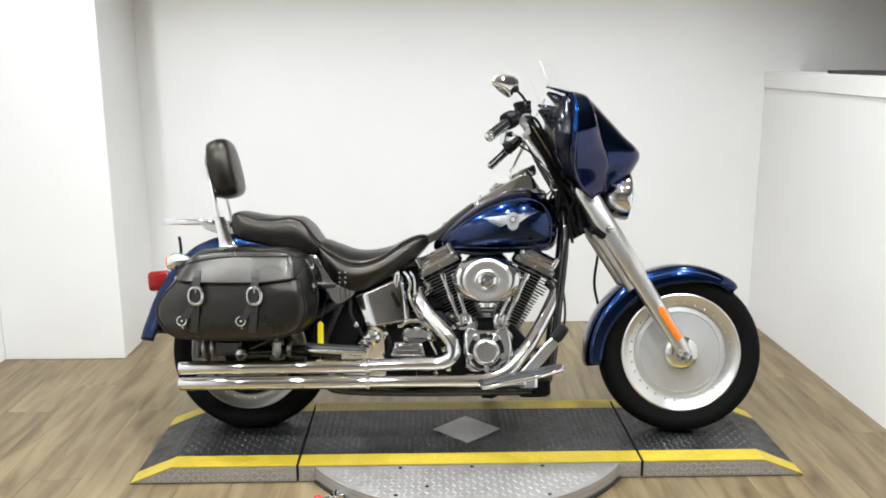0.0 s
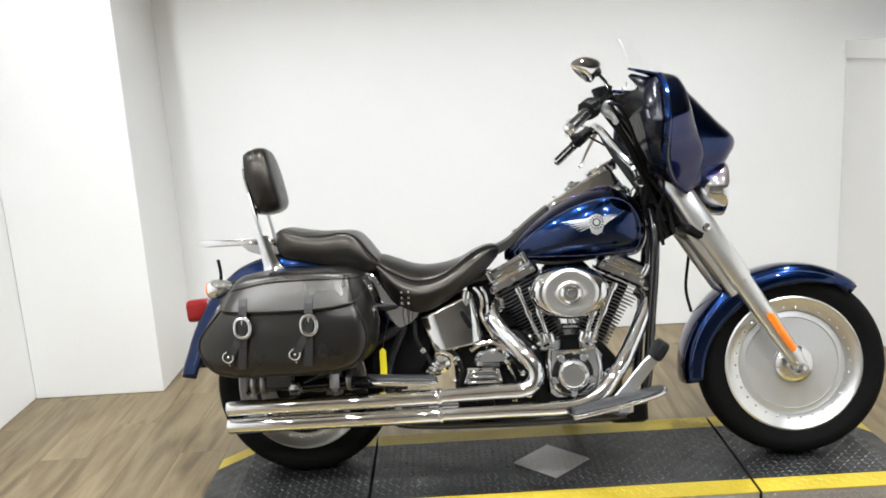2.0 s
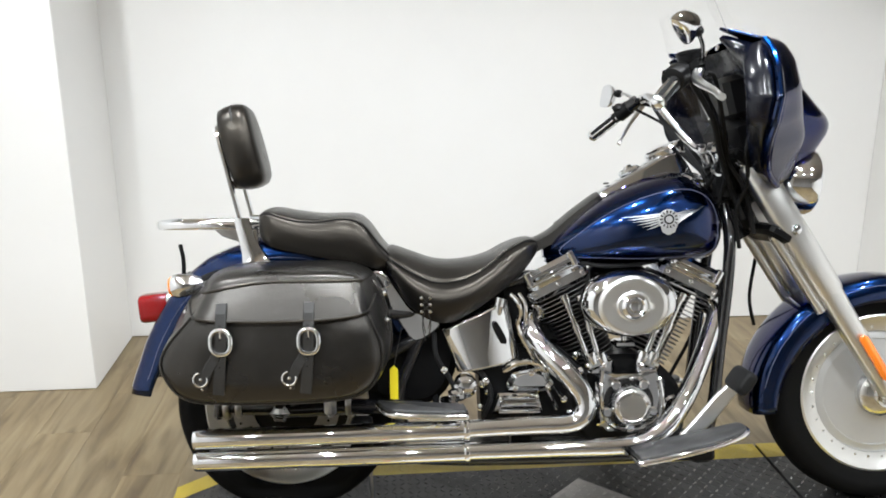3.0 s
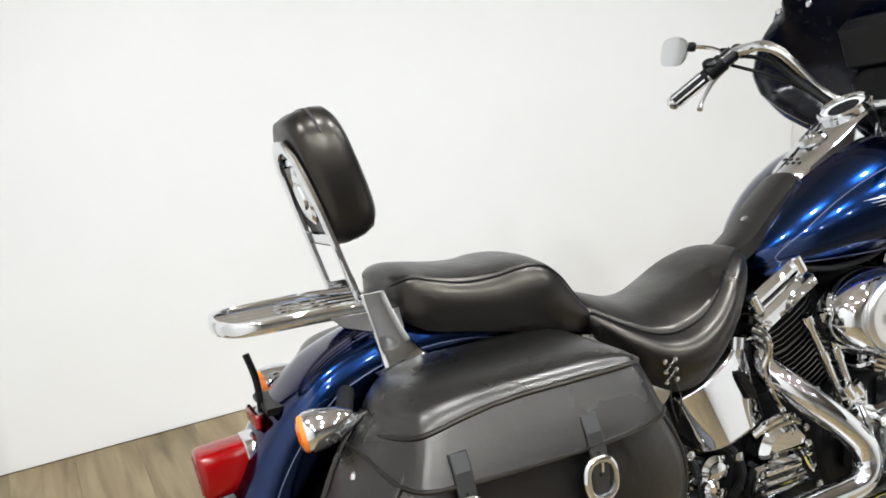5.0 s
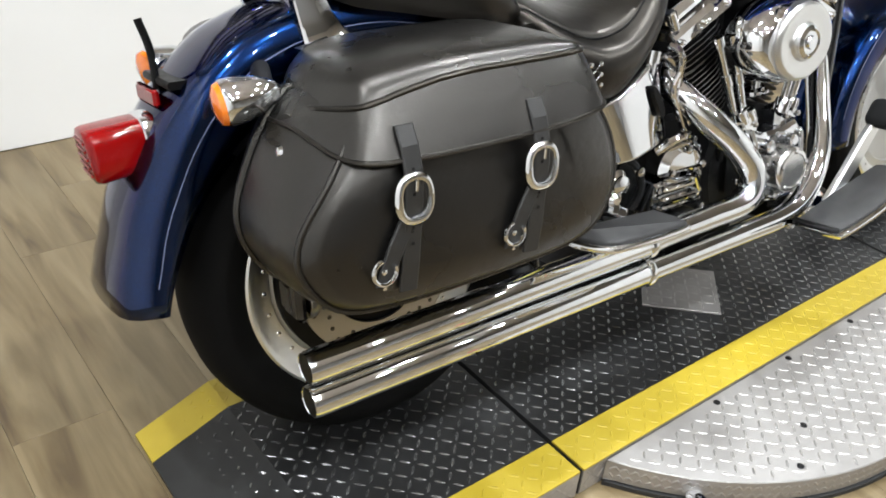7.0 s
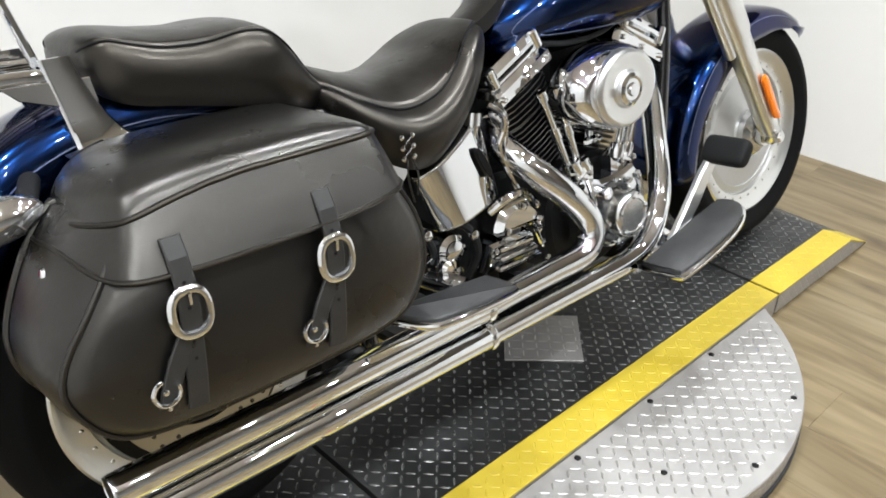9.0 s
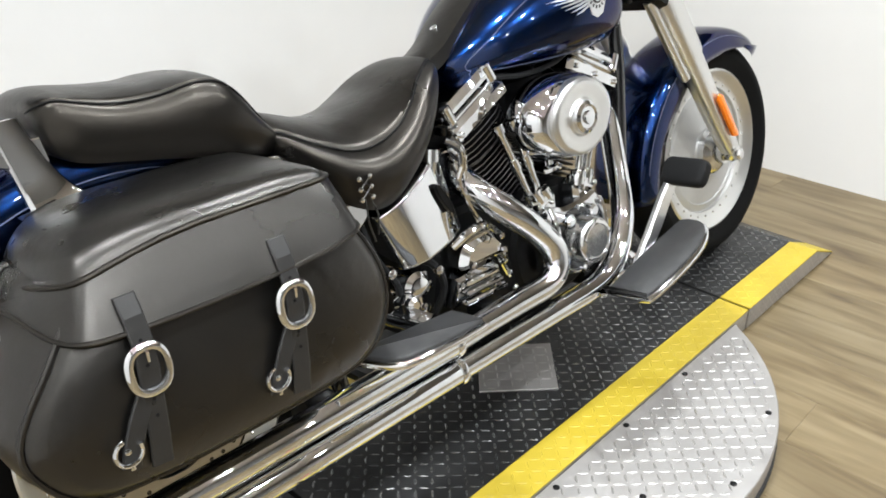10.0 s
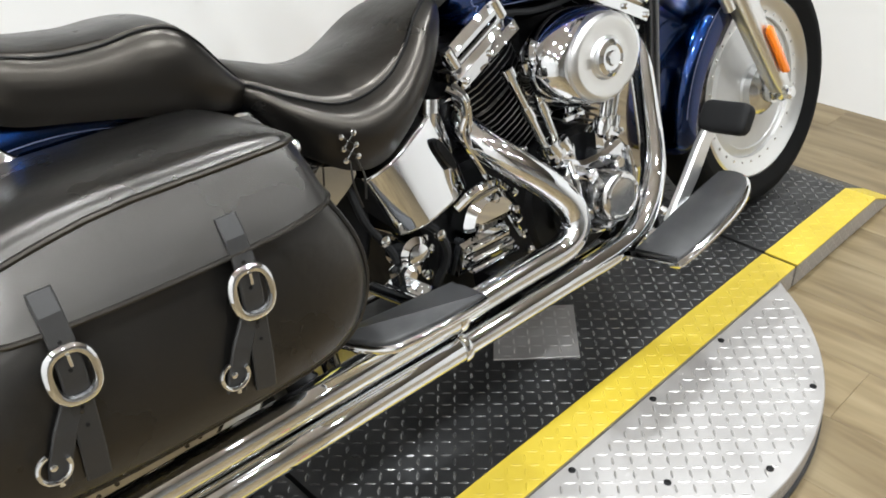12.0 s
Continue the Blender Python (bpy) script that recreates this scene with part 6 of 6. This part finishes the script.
Shape().add(*plate([(-0.06, 0.652), (0.06, 0.652), (0.06, 0.664), (-0.06, 0.664)], -0.27, -0.305, 0.003, axis="x")).add(*tube([(-0.303, 0.0, 0.645), (-0.303, 0.005, 0.7), (-0.312, 0.01, 0.745)], 0.006, 8)).add(*block((-0.25, 0, 0.655), (0.06, 0.12, 0.012), 0.003)).put("frame", "satin_black", lic)
Shape().add(*block((-0.318, 0, 0.64), (0.01, 0.085, 0.026), 0.004)).put("reflector", "red_lens", lic, "red reflector")

# footboards and pedal
def footboard(name, c, outline, tilt_deg, label, side=-1):
    """A board: chrome edge plate and a thick rubber pad on it. outline: x forward, y outward."""
    g = group_part(name, label)
    m = pose(*c, 0, -tilt_deg, 0)
    o = [(x, side * y) for x, y in rounded(outline, 4)]
    mx_, my_ = sum(p[0] for p in o) / len(o), sum(p[1] for p in o) / len(o)
    Shape().add(*tilt(plate(o, -0.013, 0.0, 0.003, "z"), m)).put("edge", "chrome", g, edges=50)
    Shape().add(*tilt(plate([(mx_ + (x - mx_) * 0.955, my_ + (y - my_) * 0.88) for x, y in o], -0.002, 0.008, 0.003, "z"), m)).put("rubber_pad", "pad_rubber", g, edges=50)
    return g


RIDER_BOARD = [(-0.15, -0.055), (-0.148, -0.05), (-0.02, -0.056), (0.13, -0.056), (0.15, -0.05), (0.158, -0.025), (0.152, 0.008), (0.12, 0.036), (0.06, 0.056), (-0.02, 0.063), (-0.1, 0.062), (-0.138, 0.057), (-0.145, 0.05), (-0.15, 0.0)]
REAR_BOARD = [(-0.118, -0.048), (-0.1, -0.052), (0.0, -0.05), (0.1, -0.046), (0.112, -0.042), (0.117, 0.0), (0.114, 0.034), (0.108, 0.042), (0.03, 0.05), (-0.05, 0.05), (-0.078, 0.042), (-0.1, 0.012), (-0.116, -0.036)]
footboard("footboard", (1.03, -0.312, 0.252), RIDER_BOARD, 12, "rider footboard with a black rubber pad and chrome edge")
footboard("passenger_footboard", (0.36, -0.296, 0.345), REAR_BOARD, -3, "passenger footboard with a black rubber pad")
footboard("footboard", (1.03, 0.285, 0.248), RIDER_BOARD, 12, "rider footboard on the far side", 1)
Shape().add(*block((0.43, -0.2, 0.325), (0.05, 0.12, 0.03), 0.008)).add(*rod((0.4, -0.13, 0.33), (0.4, -0.27, 0.335), 0.012)).put("footboard_bracket", "chrome", bike)
Shape().add(*block((1.0, -0.2, 0.215), (0.1, 0.11, 0.03), 0.008)).add(*block((1.06, -0.17, 0.205), (0.07, 0.06, 0.05), 0.01)).put("footboard_bracket", "chrome", bike)
Shape().add(*block((1.11, -0.15, 0.185), (0.07, 0.05, 0.07), 0.01)).put("mount_plate", "satin_black", bike)
ped = group_part("brake_pedal", "chrome brake pedal with a black rubber pad")
Shape().add(*plate([(1.01, 0.235), (1.045, 0.225), (1.11, 0.285), (1.18, 0.372), (1.165, 0.4), (1.12, 0.36), (1.06, 0.29)], -0.24, -0.256, 0.004)).put("arm", "alu", ped)
sec = []
for yy, k in ((-0.338, 0.55), (-0.337, 0.75), (-0.332, 0.92), (-0.322, 1.0), (-0.248, 1.0), (-0.238, 0.92), (-0.233, 0.75), (-0.232, 0.55)):
    ring_ = []
    for a in np.linspace(0, 2 * math.pi, 28, endpoint=False):
        u, v = 0.017 * math.copysign(abs(math.cos(a)) ** 0.6, math.cos(a)) * k, 0.032 * math.copysign(abs(math.sin(a)) ** 0.55, math.sin(a)) * k
        ca, sa = math.cos(radians(35)), math.sin(radians(35))
        ring_.append((1.168 + u * ca + v * sa, yy, 0.402 - u * sa + v * ca))
    sec.append(ring_)
Shape().add(*rings(sec)).put("pad", "rubber", ped, edges=80)
# jiffy stand on the far side
Shape().add(*tube([(0.98, 0.13, 0.17), (0.96, 0.2, 0.1), (0.93, 0.26, 0.07)], 0.012, 12)).add(*block((0.92, 0.27, 0.072), (0.06, 0.04, 0.012), 0.004, (14, 0, 0))).put("side_stand", "satin_black", bike, "black side stand")
# paper tag hanging below the seat
tg = group_part("tag", "yellow plastic key tag hanging below the seat")
Shape().add(*plate([(0.276, 0.34), (0.298, 0.34), (0.298, 0.42), (0.287, 0.43), (0.276, 0.42)], -0.17, -0.174, 0.001)).put("card", "yellow_tag", tg, smooth=False)
Shape().add(*tube([(0.287, -0.17, 0.427), (0.296, -0.158, 0.47), (0.31, -0.146, 0.53)], 0.0012, 6)).put("string", "leather", tg)

# ---- floor planks ----
floor_ob = bpy.data.objects["floor"]
PW_, PL_ = 0.185, 1.24
meshes = {}


def plank(x, y0, y1):
    L = round(y1 - y0, 3)
    if L not in meshes:
        vf = block((0, 0, -0.003), (PW_ - 0.0005, L - 0.0005, 0.006), 0.0004)
        me = bpy.data.meshes.new("plank")
        me.from_pydata([tuple(v) for v in vf[0]], [], vf[1])
        me.materials.append(M["plank"])
        meshes[L] = me
    ob = new("plank", meshes[L])
    ob.parent = floor_ob
    ob.location = (x, (y0 + y1) / 2, 0)


rng = random.Random(4)
x = XL + PW_ / 2 - 0.05
while x < 5.9:
    y = -5.2 - round(rng.random() * 4) * 0.31
    while y < YB:
        y1 = min(y + PL_, YB)
        if y1 - max(y, -5.2) > 0.02:
            plank(x, max(y, -5.2), y1)
        y += PL_
    x += PW_
